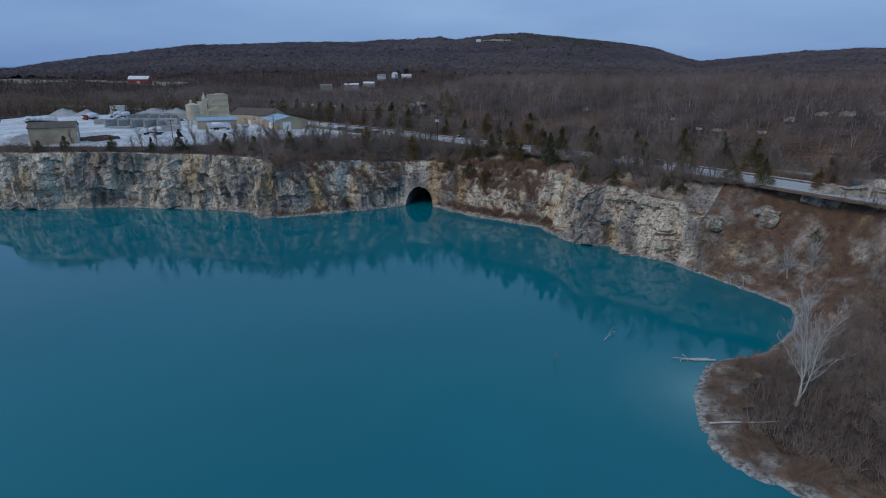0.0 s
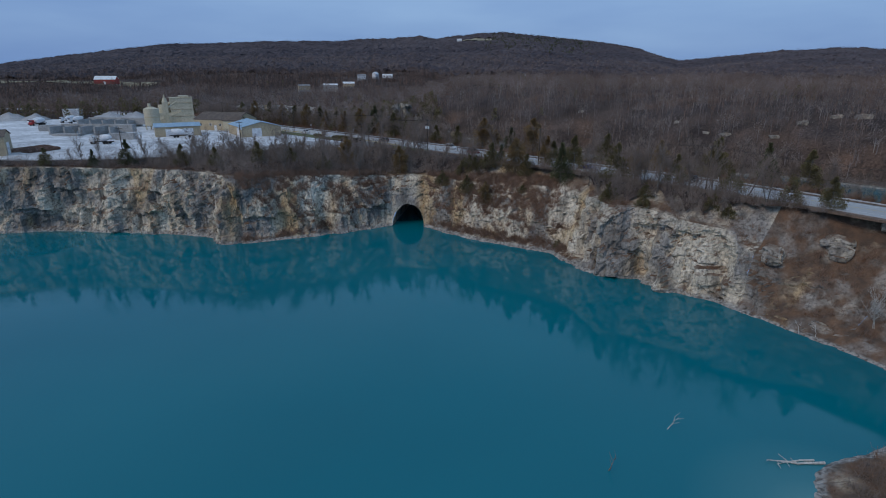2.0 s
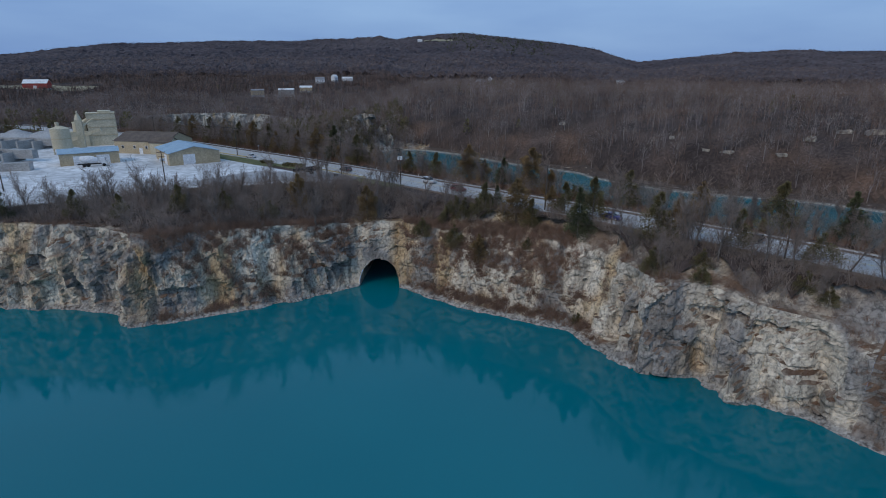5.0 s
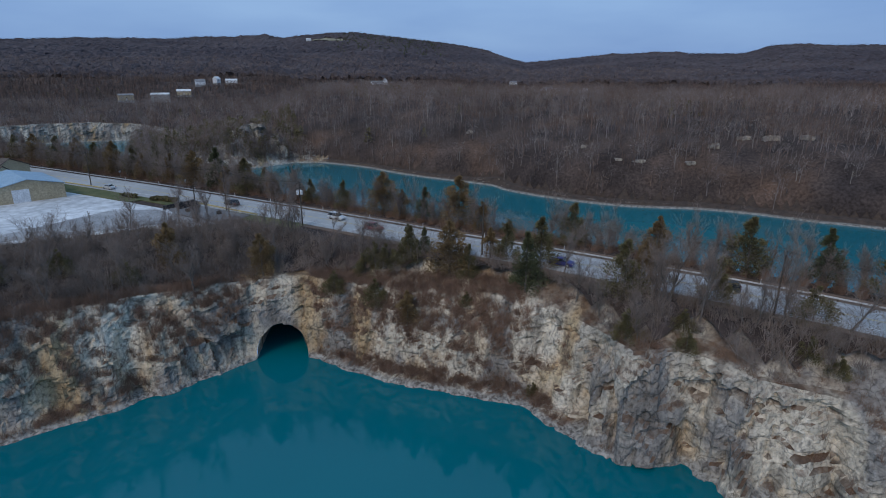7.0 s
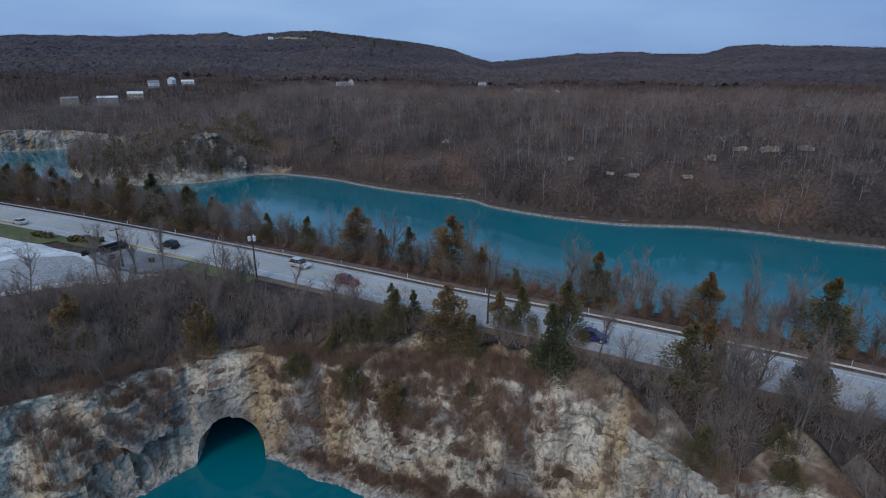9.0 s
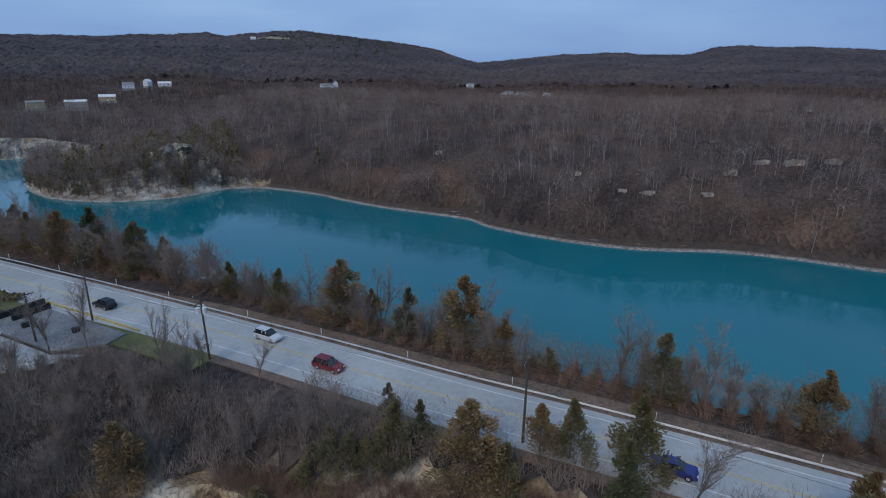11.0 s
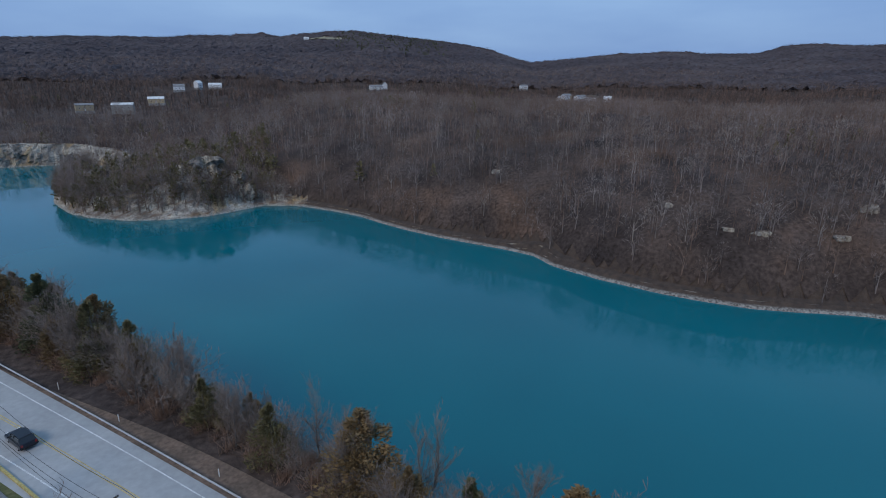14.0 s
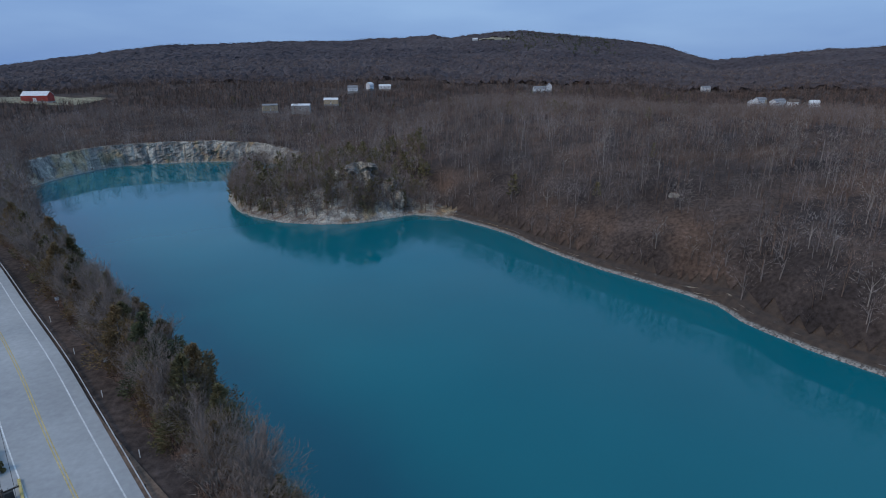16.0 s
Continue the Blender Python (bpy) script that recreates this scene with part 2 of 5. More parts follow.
# shore of the near lake: x, y, height of the bank's top, width of the bank, length of the blend into the land behind
SHORE_NEAR = [
    (-300, 150, 19, 4, 15), (-235, 225, 19, 4, 15), (-178, 212, 20, 4, 15), (-161, 194, 20, 3, 15), (-140, 193, 20, 3, 14), (-121, 195.5, 20, 3, 14), (-99, 193.5, 19.5, 3, 14),
    (-80, 190.5, 19.5, 3.5, 14), (-68.4, 186.5, 19, 3.5, 14), (-62, 180.3, 19, 4.5, 14), (-53, 180.8, 18.5, 6.5, 14), (-44.5, 184, 18, 7.5, 14), (-33, 189, 17.5, 7, 15),
    (-22, 194.3, 16.5, 5.5, 16), (-14.3, 199.2, 16, 5, 18), (-4.1, 197.2, 16, 5, 18), (3.3, 189, 15.5, 8, 18), (11, 181.5, 15.5, 10, 18), (22.5, 174, 16, 10, 17),
    (29.8, 168.3, 16.5, 8, 16), (33.3, 158.5, 17, 6, 16), (38, 150.8, 17, 4, 16), (46.4, 148, 17, 4.5, 17), (48.8, 141.5, 16, 4.5, 20), (57, 134.3, 15, 5, 24), (61.8, 126.7, 13, 9, 28),
    (65.5, 120.5, 12, 13, 30), (69.6, 112.5, 10, 15, 34), (72.3, 105, 8, 14, 40), (67.1, 95.7, 4, 9, 48), (57.1, 86.5, 2.4, 6, 55), (45.8, 82.8, 1.4, 4, 60),
    (41.5, 78.5, 1.2, 4, 60), (37.8, 71.5, 1.2, 4, 60), (35.3, 65, 1.2, 4, 60), (34.9, 59.5, 1.2, 4, 60), (37, 54.8, 1.2, 4, 60), (43, 50, 1.2, 4, 60),
    (56, 36, 2, 5, 60), (64, 0, 3, 6, 50), (60, -60, 6, 8, 40), (10, -140, 10, 8, 30), (-120, -150, 12, 8, 30), (-240, -80, 14, 8, 20), (-310, 40, 16, 6, 20)]
SHORE_FAR = [
    (-229, 532, 14, 12, 20), (-231, 560, 15, 7, 20), (-223, 602, 15.5, 5, 25), (-193, 621, 16, 4, 25), (-157, 628, 16, 4, 25), (-125, 628, 14, 6, 25), (-97, 605, 10, 10, 30), (-95, 560, 8, 10, 30),
    (-105, 525, 11, 9, 20), (-100, 501, 11, 9, 20), (-87, 475, 9, 9, 20), (-75, 461, 8, 9, 20), (-56, 449, 10, 12, 20), (-38, 445, 15, 15, 20), (-20, 447, 18, 17, 20),
    (-5, 456, 15, 16, 22), (5, 461, 5, 9, 25), (22, 454, 2.0, 2.5, 7), (35, 441, 1.7, 1.8, 7), (46, 427, 1.7, 1.8, 7), (58, 405, 1.7, 1.8, 7), (71, 386, 1.7, 1.8, 7), (91, 363, 2, 2, 7),
    (98, 353, 4, 3, 7), (100, 341, 2.5, 3, 7), (108, 326, 1.8, 2, 7), (121, 308, 1.8, 2.2, 7), (138, 292.5, 1.8, 2.2, 7), (163, 280, 1.8, 2.2, 7), (178, 267, 1.8, 2.2, 7), (192, 249, 1.9, 2.4, 7), (206, 235, 1.9, 2.4, 7),
    (235, 195, 3, 6, 30), (262, 130, 4, 8, 30), (250, 60, 6, 8, 25), (205, 40, 12, 12, 20), (172, 32, 18, 13, 12)]
CLEAR = [(-262, 374), (-264, 260), (-217, 234), (-165, 205), (-128, 203), (-98, 205), (-82, 212), (-66, 224), (-50, 227), (-38, 231), (-24, 230), (-10, 234), (-32, 260), (-62, 283), (-100, 320), (-140, 374)]
SET_BACK = 19.5


def dense(line, step=3.0):
    p = np.array(line, float)
    out = []
    for i in range(len(p) - 1):
        a, b, c, d = p[max(i - 1, 0)], p[i], p[i + 1], p[min(i + 2, len(p) - 1)]
        n = max(1, round(float(np.linalg.norm(c - b)) / step))
        for k in range(n):
            u = k / n
            out.append(0.5 * (2 * b + (c - a) * u + (2 * a - 5 * b + 4 * c - d) * u * u + (3 * b - a - 3 * c + d) * u ** 3))
    out.append(p[-1])
    return np.array(out)


RAIL_LINE = dense(RAIL)


def offset_line(line, d, lo=None, hi=None):
    """The line moved d to its right."""
    p = np.array(line, float)
    t = np.gradient(p, axis=0)
    t /= np.linalg.norm(t, axis=1)[:, None]
    return p + d * np.stack([t[:, 1], -t[:, 0]], 1)


_near_side = [tuple(v) for v in offset_line(RAIL, SET_BACK)[2:16]] + [(-116, 388), (-143, 425), (-178, 468), (-210, 508)]
SHORE_FAR += [(x, y, 19.3, 8.5, 4.0) for x, y in _near_side]


def closed_curve(nodes, step):
    """Resamples a closed ring of nodes on a smooth curve."""
    p = np.array(nodes, float)
    a, b, c, d = np.roll(p, 1, 0), p, np.roll(p, -1, 0), np.roll(p, -2, 0)
    out = []
    for i in range(len(p)):
        n = max(1, round(float(np.linalg.norm((c[i] - b[i])[:2])) / step))
        for k in range(n):
            u = k / n
            q = 0.5 * (2 * b[i] + (c[i] - a[i]) * u + (2 * a[i] - 5 * b[i] + 4 * c[i] - d[i]) * u * u + (3 * b[i] - a[i] - 3 * c[i] + d[i]) * u ** 3)
            lin = b[i] * (1 - u) + c[i] * u
            q = 0.55 * q + 0.45 * lin
            q[2:] = lin[2:]
            out.append(q)
    return np.array(out)


RING_NEAR, RING_FAR = closed_curve(SHORE_NEAR, 2.0), closed_curve(SHORE_FAR, 3.0)


def inside(ring, x, y):
    px, py = ring[:, 0], ring[:, 1]
    qx, qy = np.roll(px, -1), np.roll(py, -1)
    r = np.zeros(x.shape, bool)
    for i in range(len(px)):
        if py[i] != qy[i]:
            r ^= ((py[i] > y) != (qy[i] > y)) & (x < (qx[i] - px[i]) * (y - py[i]) / (qy[i] - py[i]) + px[i])
    return r


def shore_distance(ring, x, y):
    """Distance from the shore (minus inside the lake) and the bank's three numbers there."""
    best = np.full(x.shape, 1e9)
    par = np.zeros((3,) + x.shape)
    n = np.roll(ring, -1, 0)
    for p, q in zip(ring, n):
        ex, ey = q[0] - p[0], q[1] - p[1]
        u = np.clip(((x - p[0]) * ex + (y - p[1]) * ey) / (ex * ex + ey * ey + 1e-9), 0, 1)
        d = (x - p[0] - u * ex) ** 2 + (y - p[1] - u * ey) ** 2
        w = d < best
        best = np.where(w, d, best)
        for k in range(3):
            par[k] = np.where(w, p[2 + k] * (1 - u) + q[2 + k] * u, par[k])
    return np.where(inside(ring, x, y), -1, 1) * np.sqrt(best), par


def line_distance(line, x, y):
    """Distance from an open line: plus on its right."""
    best, sign = np.full(x.shape, 1e9), np.ones(x.shape)
    for p, q in zip(line[:-1], line[1:]):
        ex, ey = q[0] - p[0], q[1] - p[1]
        u = np.clip(((x - p[0]) * ex + (y - p[1]) * ey) / (ex * ex + ey * ey), 0, 1)
        d = (x - p[0] - u * ex) ** 2 + (y - p[1] - u * ey) ** 2
        s = np.where((x - p[0]) * ey - (y - p[1]) * ex > 0, 1.0, -1.0)
        w = d < best
        best, sign = np.where(w, d, best), np.where(w, s, sign)
    return np.sqrt(best) * sign


def smooth(v):
    v = np.clip(v, 0, 1)
    return v * v * (3 - 2 * v)


def waves(x, y, size, seed=0):
    """A cheap rolling relief between about -1 and 1."""
    r = np.random.RandomState(seed)
    z = 0
    for k in range(7):
        a, f, ph = r.uniform(0, 6.283), r.uniform(0.6, 1.9) / size * 6.283, r.uniform(0, 6.283)
        z = z + np.sin((x * math.cos(a) + y * math.sin(a)) * f + ph)
    return z / 4.0


# skyline of the far hills: bearing in degrees east of north, height of the wooded crest in metres
SKYLINE = [(-70, 30), (-50, 40), (-40, 56), (-37.5, 66), (-33.5, 104), (-29, 141), (-23.7, 182), (-15.5, 203), (-8, 213), (-1.2, 230), (2, 242), (5, 262), (8, 269), (11.4, 250),
           (16.4, 217), (20.8, 175), (23.3, 128), (24.2, 112), (25.2, 126), (27, 138), (32, 160), (36.5, 172), (38.1, 160), (43.3, 158), (44.2, 184), (46.2, 196), (50.4, 184), (53.8, 181), (57, 160), (64, 146), (75, 130), (90, 100)]
HILL_AT = 3100.0


def land(x, y, shores=None):
    """Height of the ground outside the lakes."""
    (s1, p1), (s2, p2) = shores or (shore_distance(RING_NEAR, x, y), shore_distance(RING_FAR, x, y))
    dr = line_distance(RAIL_LINE[::2], x, y)
    e = np.clip(s2, 0, 700)
    f = smooth((dr - 18) / 50)
    slope = 20 * (1 - np.exp(-e / 15)) + 21 * (1 - np.exp(-e / 115)) - 17 * smooth((e - 150) / 250)
    east = smooth((x + 30) / 90)
    gentle = 21 * (1 - np.exp(-e / 62)) + 0.022 * e
    z = 21 * (1 - f) + f * (slope * east + gentle * (1 - east))
    z = z + waves(x, y, 90, 3) * 2.6 * f * smooth(e / 60) + waves(x, y, 260, 5) * 4.0 * f * smooth((e - 80) / 200)
    z = z + waves(x, y, 240, 6) * 3.0 * (1 - f) * smooth((np.hypot(x + 60, y - 240) - 260) / 200)
    bearing = np.degrees(np.arctan2(x, np.maximum(y, 1.0)))
    far = np.hypot(x, y)
    rise = np.interp(bearing, [b for b, _ in SKYLINE], [r for _, r in SKYLINE])
    top = rise - 11
    front = np.where(y > 0, smooth((bearing + 85) / 15), 0)
    u = np.clip((far - 850) / (HILL_AT - 850), 0, 1)
    hill = (top - 30) * u ** 1.45 * front
    hill = hill + waves(x, y, 420, 8) * 9 * u * (1 - u) * 2.2 + waves(x, y, 150, 9) * 1.6 * u
    z = z + hill - np.clip(far - HILL_AT, 0, 9e9) * 0.05 * front
    for s, p in ((s1, p1), (s2, p2)):
        k = smooth((s - p[1]) / p[2])
        z = np.where(s < p[1] + p[2], p[0] * (1 - k) + z * k, z)
    k = smooth((np.abs(dr + 6.5) - 10.5) / 7)
    z = 20.9 * (1 - k) + z * k
    k = np.where(inside(np.array(CLEAR, float), x, y), 0.0, 1.0)
    return 20.9 * (1 - k) + z * k


def mesh_object(name, verts, faces, mat, parent=None, smooth_shade=False, label="", category="", group="", kind=""):
    """One mesh object from arrays; faces is an (n, 3) or (n, 4) array."""
    me = bpy.data.meshes.new(name)
    verts, faces = np.asarray(verts, np.float32), np.asarray(faces, np.int32)
    n, k = faces.shape
    me.vertices.add(len(verts))
    me.vertices.foreach_set("co", verts.ravel())
    me.loops.add(n * k)
    me.loops.foreach_set("vertex_index", faces.ravel())
    me.polygons.add(n)
    me.polygons.foreach_set("loop_start", np.arange(0, n * k, k, dtype=np.int32))
    me.polygons.foreach_set("use_smooth", np.full(n, smooth_shade))
    me.update(calc_edges=True)
    me.materials.append(mat)
    ob = new(name, me)
    ob.parent = parent
    return tagged(ob, label, category, group, kind)


# ---- ground ----


def spread(lo, hi, step, far_lo, far_hi, grow=1.13):
    v = list(np.arange(lo, hi + 0.01, step))
    s = step
    while v[-1] < far_hi:
        s = min(s * grow, 90)
        v.append(v[-1] + s)
    s = step
    while v[0] > far_lo:
        s = min(s * grow, 90)
        v.insert(0, v[0] - s)
    return np.array(v)


GX, GY = spread(-240, 240, 2.5, -3600, 3600), spread(30, 640, 2.5, -700, 4200)
X, Y = np.meshgrid(GX, GY)
SHORES = shore_distance(RING_NEAR, X, Y), shore_distance(RING_FAR, X, Y)
Z = land(X, Y, SHORES)
_edge = np.minimum(SHORES[0][0] - SHORES[0][1][1], SHORES[1][0] - SHORES[1][1][1])
_id = np.arange(X.size).reshape(X.shape)
_q = np.stack([_id[:-1, :-1], _id[:-1, 1:], _id[1:, 1:], _id[1:, :-1]], -1).reshape(-1, 4)
_q = _q[_edge.ravel()[_q].min(1) > 1.5]
ground = mesh_object("ground", np.stack([X, Y, Z], -1).reshape(-1, 3), _q, LITTER, None, True,
                     "leaf-covered brown winter ground rolling up to wooded hills", "ground", kind="structure")


class HeightMap:
    """Looks the ground's height up again, quickly."""

    def __call__(self, x, y):
        i = np.clip(np.searchsorted(GX, x) - 1, 0, len(GX) - 2)
        j = np.clip(np.searchsorted(GY, y) - 1, 0, len(GY) - 2)
        u, v = (x - GX[i]) / (GX[i + 1] - GX[i]), (y - GY[j]) / (GY[j + 1] - GY[j])
        return (Z[j, i] * (1 - u) + Z[j, i + 1] * u) * (1 - v) + (Z[j + 1, i] * (1 - u) + Z[j + 1, i + 1] * u) * v


height = HeightMap()


def field(values, x, y):
    i = np.clip(np.searchsorted(GX, x) - 1, 0, len(GX) - 2)
    j = np.clip(np.searchsorted(GY, y) - 1, 0, len(GY) - 2)
    return values[j, i]


# ---- banks and cliffs ----


def ring_normals(ring, blur):
    t = np.roll(ring[:, :2], -1, 0) - np.roll(ring[:, :2], 1, 0)
    area = np.sum(ring[:, 0] * np.roll(ring[:, 1], -1) - np.roll(ring[:, 0], -1) * ring[:, 1])
    n = np.stack([t[:, 1], -t[:, 0]], 1) * (1 if area > 0 else -1)
    for _ in range(blur):
        n = (np.roll(n, 1, 0) + n * 2 + np.roll(n, -1, 0)) / 4
    return n / np.linalg.norm(n, axis=1)[:, None]


TUN_W, TUN_H, TUN_E = 5.0, 7.0, 1.9

# clefts in the quarry wall: x, y on the shore, half width, depth
GULLIES = [(47.5, 148.5, 1.6, 3.0), (33.5, 158.5, 2.2, 2.6), (57.5, 134, 2.4, 2.6), (-68, 186, 2.4, 2.2), (-110, 195, 1.6, 1.6), (-33, 189, 2.2, 2.2)]


def bank(name, ring, rows, mat, rough, label, span=None, hole=False, blur=90):
    """A strip along the shore: foot under water, talus, face and top, with broken rock relief."""
    n = ring_normals(ring, blur)
    m = len(ring)
    pick = list(range(m))
    if span:
        a, b = (int(np.argmin(np.hypot(ring[:, 0] - p[0], ring[:, 1] - p[1]))) for p in span)
        pick = list(range(a, b + 1)) if a < b else list(range(a, m)) + list(range(b + 1))
    verts, keep = [], []
    ax = Vector((0.17, 0.985, 0)).normalized()
    for i in pick:
        x, y, h, w, bl = ring[i]
        steep = min(1.0, max(0.0, (h / w - 1.0) / 3.0))
        for r in range(rows + 1):
            v = r / rows
            if v < 0.06:
                o, z = -0.7 + 0.7 * v / 0.06, -1.6 + 1.6 * v / 0.06
            elif v < 0.88:
                u = (v - 0.06) / 0.82
                foot = min(1.0, w / 7.0) * 0.32
                prof = u ** 1.0
                o = w * (foot * min(1, u / 0.16) + (1 - foot) * (u ** (1.7 + 1.5 * steep)) if steep > 0.15 else u)
                z = h * (prof * (1 - 0.06 * (1 - u)))
            else:
                u = (v - 0.88) / 0.12
                o = w + 5.5 * u
                gx, gy = x + n[i, 0] * o, y + n[i, 1] * o
                k = u * u * (3 - 2 * u)
                z = h * (1 - u) + u * (float(height(np.array(gx), np.array(gy))) - 0.35)
            p = Vector((x + n[i, 0] * o, y + n[i, 1] * o, z))
            fade = min(1, max(0, (v - 0.02) / 0.08)) * min(1, max(0, (0.91 - v) / 0.14))
            q = Vector((p.x, p.y, p.z * 0.6))
            warp = noise.noise(p * 0.16) * 2.2
            big = noise.noise(q * 0.075) * 2.6 + noise.noise(Vector((p.x * 0.2, p.y * 0.2, p.z * 0.05)) + Vector((7, 3, 1))) * 2.2
            rib = 1 - abs(noise.noise(Vector((p.x * 0.13 + 9, p.y * 0.13, p.z * 0.03)))) * 5
            cell = noise.cell(Vector((p.x * 0.21 + 0.1 * p.z + 0.2 * warp, p.y * 0.21, p.z * 0.15 + 0.1 * warp))) - 0.5
            cell2 = noise.cell(Vector((p.x * 0.55 + 0.2 * warp, p.y * 0.55, p.z * 0.4 + 0.3 * warp))) - 0.5
            fine = noise.noise(Vector((p.x, p.y, p.z * 1.3)) * 0.55) * 0.5 + noise.noise(p * 1.3) * 0.32
            d = (big * 0.9 + cell * 1.3 + cell2 * 0.7 + fine * 0.8 - max(0.0, rib) * 1.2) * rough * fade * (0.4 + 0.6 * steep)
            for gx_, gy_, half_, deep_ in GULLIES:
                d -= deep_ * fade * min(1.0, max(0.0, (0.8 - v) / 0.25)) * math.exp(-((x - gx_) ** 2 + (y - gy_) ** 2) / half_ ** 2)
            if hole:
                side = (p.x - TUNNEL[0]) * ax.y - (p.y - TUNNEL[1]) * ax.x
                near_mouth = max(0.0, 1 - max(0.0, math.hypot(side, 0.9 * (z - 2)) - 5.5) / 5.0) if abs(p.y - TUNNEL[1]) < 14 else 0
                d *= 1 - 0.85 * near_mouth
            p.x -= n[i, 0] * d
            p.y -= n[i, 1] * d
            p.z += noise.noise(p * 0.5) * 0.5 * rough * fade
            gone = False
            if hole:
                side = (p.x - TUNNEL[0]) * ax.y - (p.y - TUNNEL[1]) * ax.x
                wob = 0.35 * noise.noise(Vector((side * 0.6, z * 0.6, 4)))
                gone = abs(p.y - TUNNEL[1]) < 9 and abs(side) < TUN_W + wob and z < TUN_H * math.sqrt(max(0, 1 - (abs(side) / (TUN_W + 0.2)) ** TUN_E)) + wob
                if gone:
                    zz = min(max(z, 0.0), TUN_H - 0.05)
                    half = (TUN_W + 0.2) * (1 - (zz / TUN_H) ** 2) ** (1 / TUN_E)
                    top_ = TUN_H * math.sqrt(max(0, 1 - (abs(side) / (TUN_W + 0.2)) ** TUN_E))
                    if half - abs(side) < top_ - z:
                        k = math.copysign(half, side) - side
                        p.x += ax.y * k
                        p.y -= ax.x * k
                    else:
                        p.z = top_
            verts.append(p)
            keep.append(not gone)
    cols = len(pick)
    faces = []
    closed = span is None
    for i in range(cols if closed else cols - 1):
        a, b = i * (rows + 1), ((i + 1) % cols) * (rows + 1)
        for r in range(rows):
            f = (a + r, b + r, b + r + 1, a + r + 1)
            if keep[f[0]] or keep[f[1]] or keep[f[2]] or keep[f[3]]:
                faces.append(f)
    return mesh_object(name, [tuple(v) for v in verts], faces, mat, None, False, label, "cliff", kind="structure")


FINE = closed_curve(SHORE_NEAR, 0.55)
MID = closed_curve(SHORE_FAR, 1.6)
bank("quarry_cliff", FINE, 44, ROCK, 1.0, "tall pale grey and ochre limestone quarry wall above the lake", ((-178, 212), (60, 129.5)), True)
bank("wooded_bank", FINE, 30, ROCK_LOW, 0.9, "scrubby brown bank with broken pale rock", ((60, 129.5), (69.6, 112.5)))
bank("low_shore", FINE, 16, ROCK_LOW, 0.5, "low stony shore with brown leaf litter and pale rubble", ((69.6, 112.5), (64, 0)))
bank("back_shore", RING_NEAR, 14, ROCK, 0.6, "steep rocky lake shore", ((64, 0), (-178, 212)))
bank("far_shore", MID, 20, ROCK_FAR, 0.8, "wooded shore with pale limestone ledges and crags", ((-229, 532), (22, 454)))
bank("far_beach", MID, 16, ROCK_BEACH, 0.3, "narrow pale stony shore under a steep wooded slope", ((22, 454), (262, 130)))
bank("road_embankment", RING_FAR, 14, SHOULDER, 0.4, "steep earth bank below the road", ((262, 130), (-229, 532)))

AXIS = Vector((0.17, 0.985, 0)).normalized()


def tunnel():
    verts, faces = [], []
    rows, cols = 26, 28
    side = Vector((AXIS.y, -AXIS.x, 0))
    for r in range(rows + 1):
        d = 34 * (r / rows) ** 1.4
        for c in range(cols + 1):
            a = math.pi * c / cols
            cx, cz = math.cos(a), math.sin(a)
            sx = math.copysign(abs(cx) ** (2 / TUN_E), cx) * (TUN_W + 0.1)
            sz = cz ** (2 / TUN_E) * (TUN_H + 0.1) - (0.8 if c in (0, cols) else 0)
            k = 1 + 0.07 * noise.noise(Vector((sx * 0.5, d * 0.4, sz * 0.5)))
            p = Vector((*TUNNEL, 0)) + AXIS * (d + (1 - r / rows) * (0.9 + 0.38 * max(0.0, sz))) + side * sx * k + Vector((0, 0, sz * k))
            verts.append(tuple(p))
    for r in range(rows):
        for c in range(cols):
            a = r * (cols + 1) + c
            faces.append((a, a + 1, a + cols + 2, a + cols + 1))
    mesh_object("tunnel", verts, faces, ROCK, None, False, "dark water-filled rock tunnel cut through the quarry wall", "tunnel", kind="structure")
    end = [verts[rows * (cols + 1) + c] for c in range(cols + 1)]
    c0 = tuple(np.mean(end, axis=0))
    mesh_object("tunnel_end", end + [c0], [(i, i + 1, cols + 1) for i in range(cols)], ROCK, None, False, "dark rock at the tunnel's end", "tunnel", kind="structure")


tunnel()


def lake(name, ring, label, grow=1.2):
    n = ring_normals(ring, 6)
    p = ring[:, :2] + n * grow
    bm = bmesh.new()
    bm.faces.new([bm.verts.new((x, y, 0)) for x, y in p])
    bmesh.ops.triangulate(bm, faces=bm.faces[:])
    me = bpy.data.meshes.new(name)
    bm.to_mesh(me)
    me.materials.append(WATER)
    return tagged(new(name, me), label, "lake", kind="structure")


lake("water_1", RING_NEAR, "still milky turquoise quarry lake")
lake("water_2", RING_FAR, "still milky turquoise quarry lake beyond the road")
_s = Vector((AXIS.y, -AXIS.x, 0))
_t = Vector((*TUNNEL, -0.012))
mesh_object("water_3", [tuple(_t + AXIS * a + _s * b) for a, b in ((-4, -5), (-4, 5), (34, 5.4), (34, -5.4))], [(0, 1, 2, 3)], WATER, None, False,
            "dark turquoise water inside the tunnel", "lake", kind="structure")

# ---- road ----


ROAD_Z = 21.0

# the lanes spread towards the works entrance
WIDEN = smooth((5 - RAIL_LINE[:, 0]) / 40)


def widened(d):
    return float(np.interp(d, [0.4, 1.6, 5.2, 8.8, 11.0, 15.5], [0.4, 2.1, 6.3, 10.3, 12.6, 15.5]))


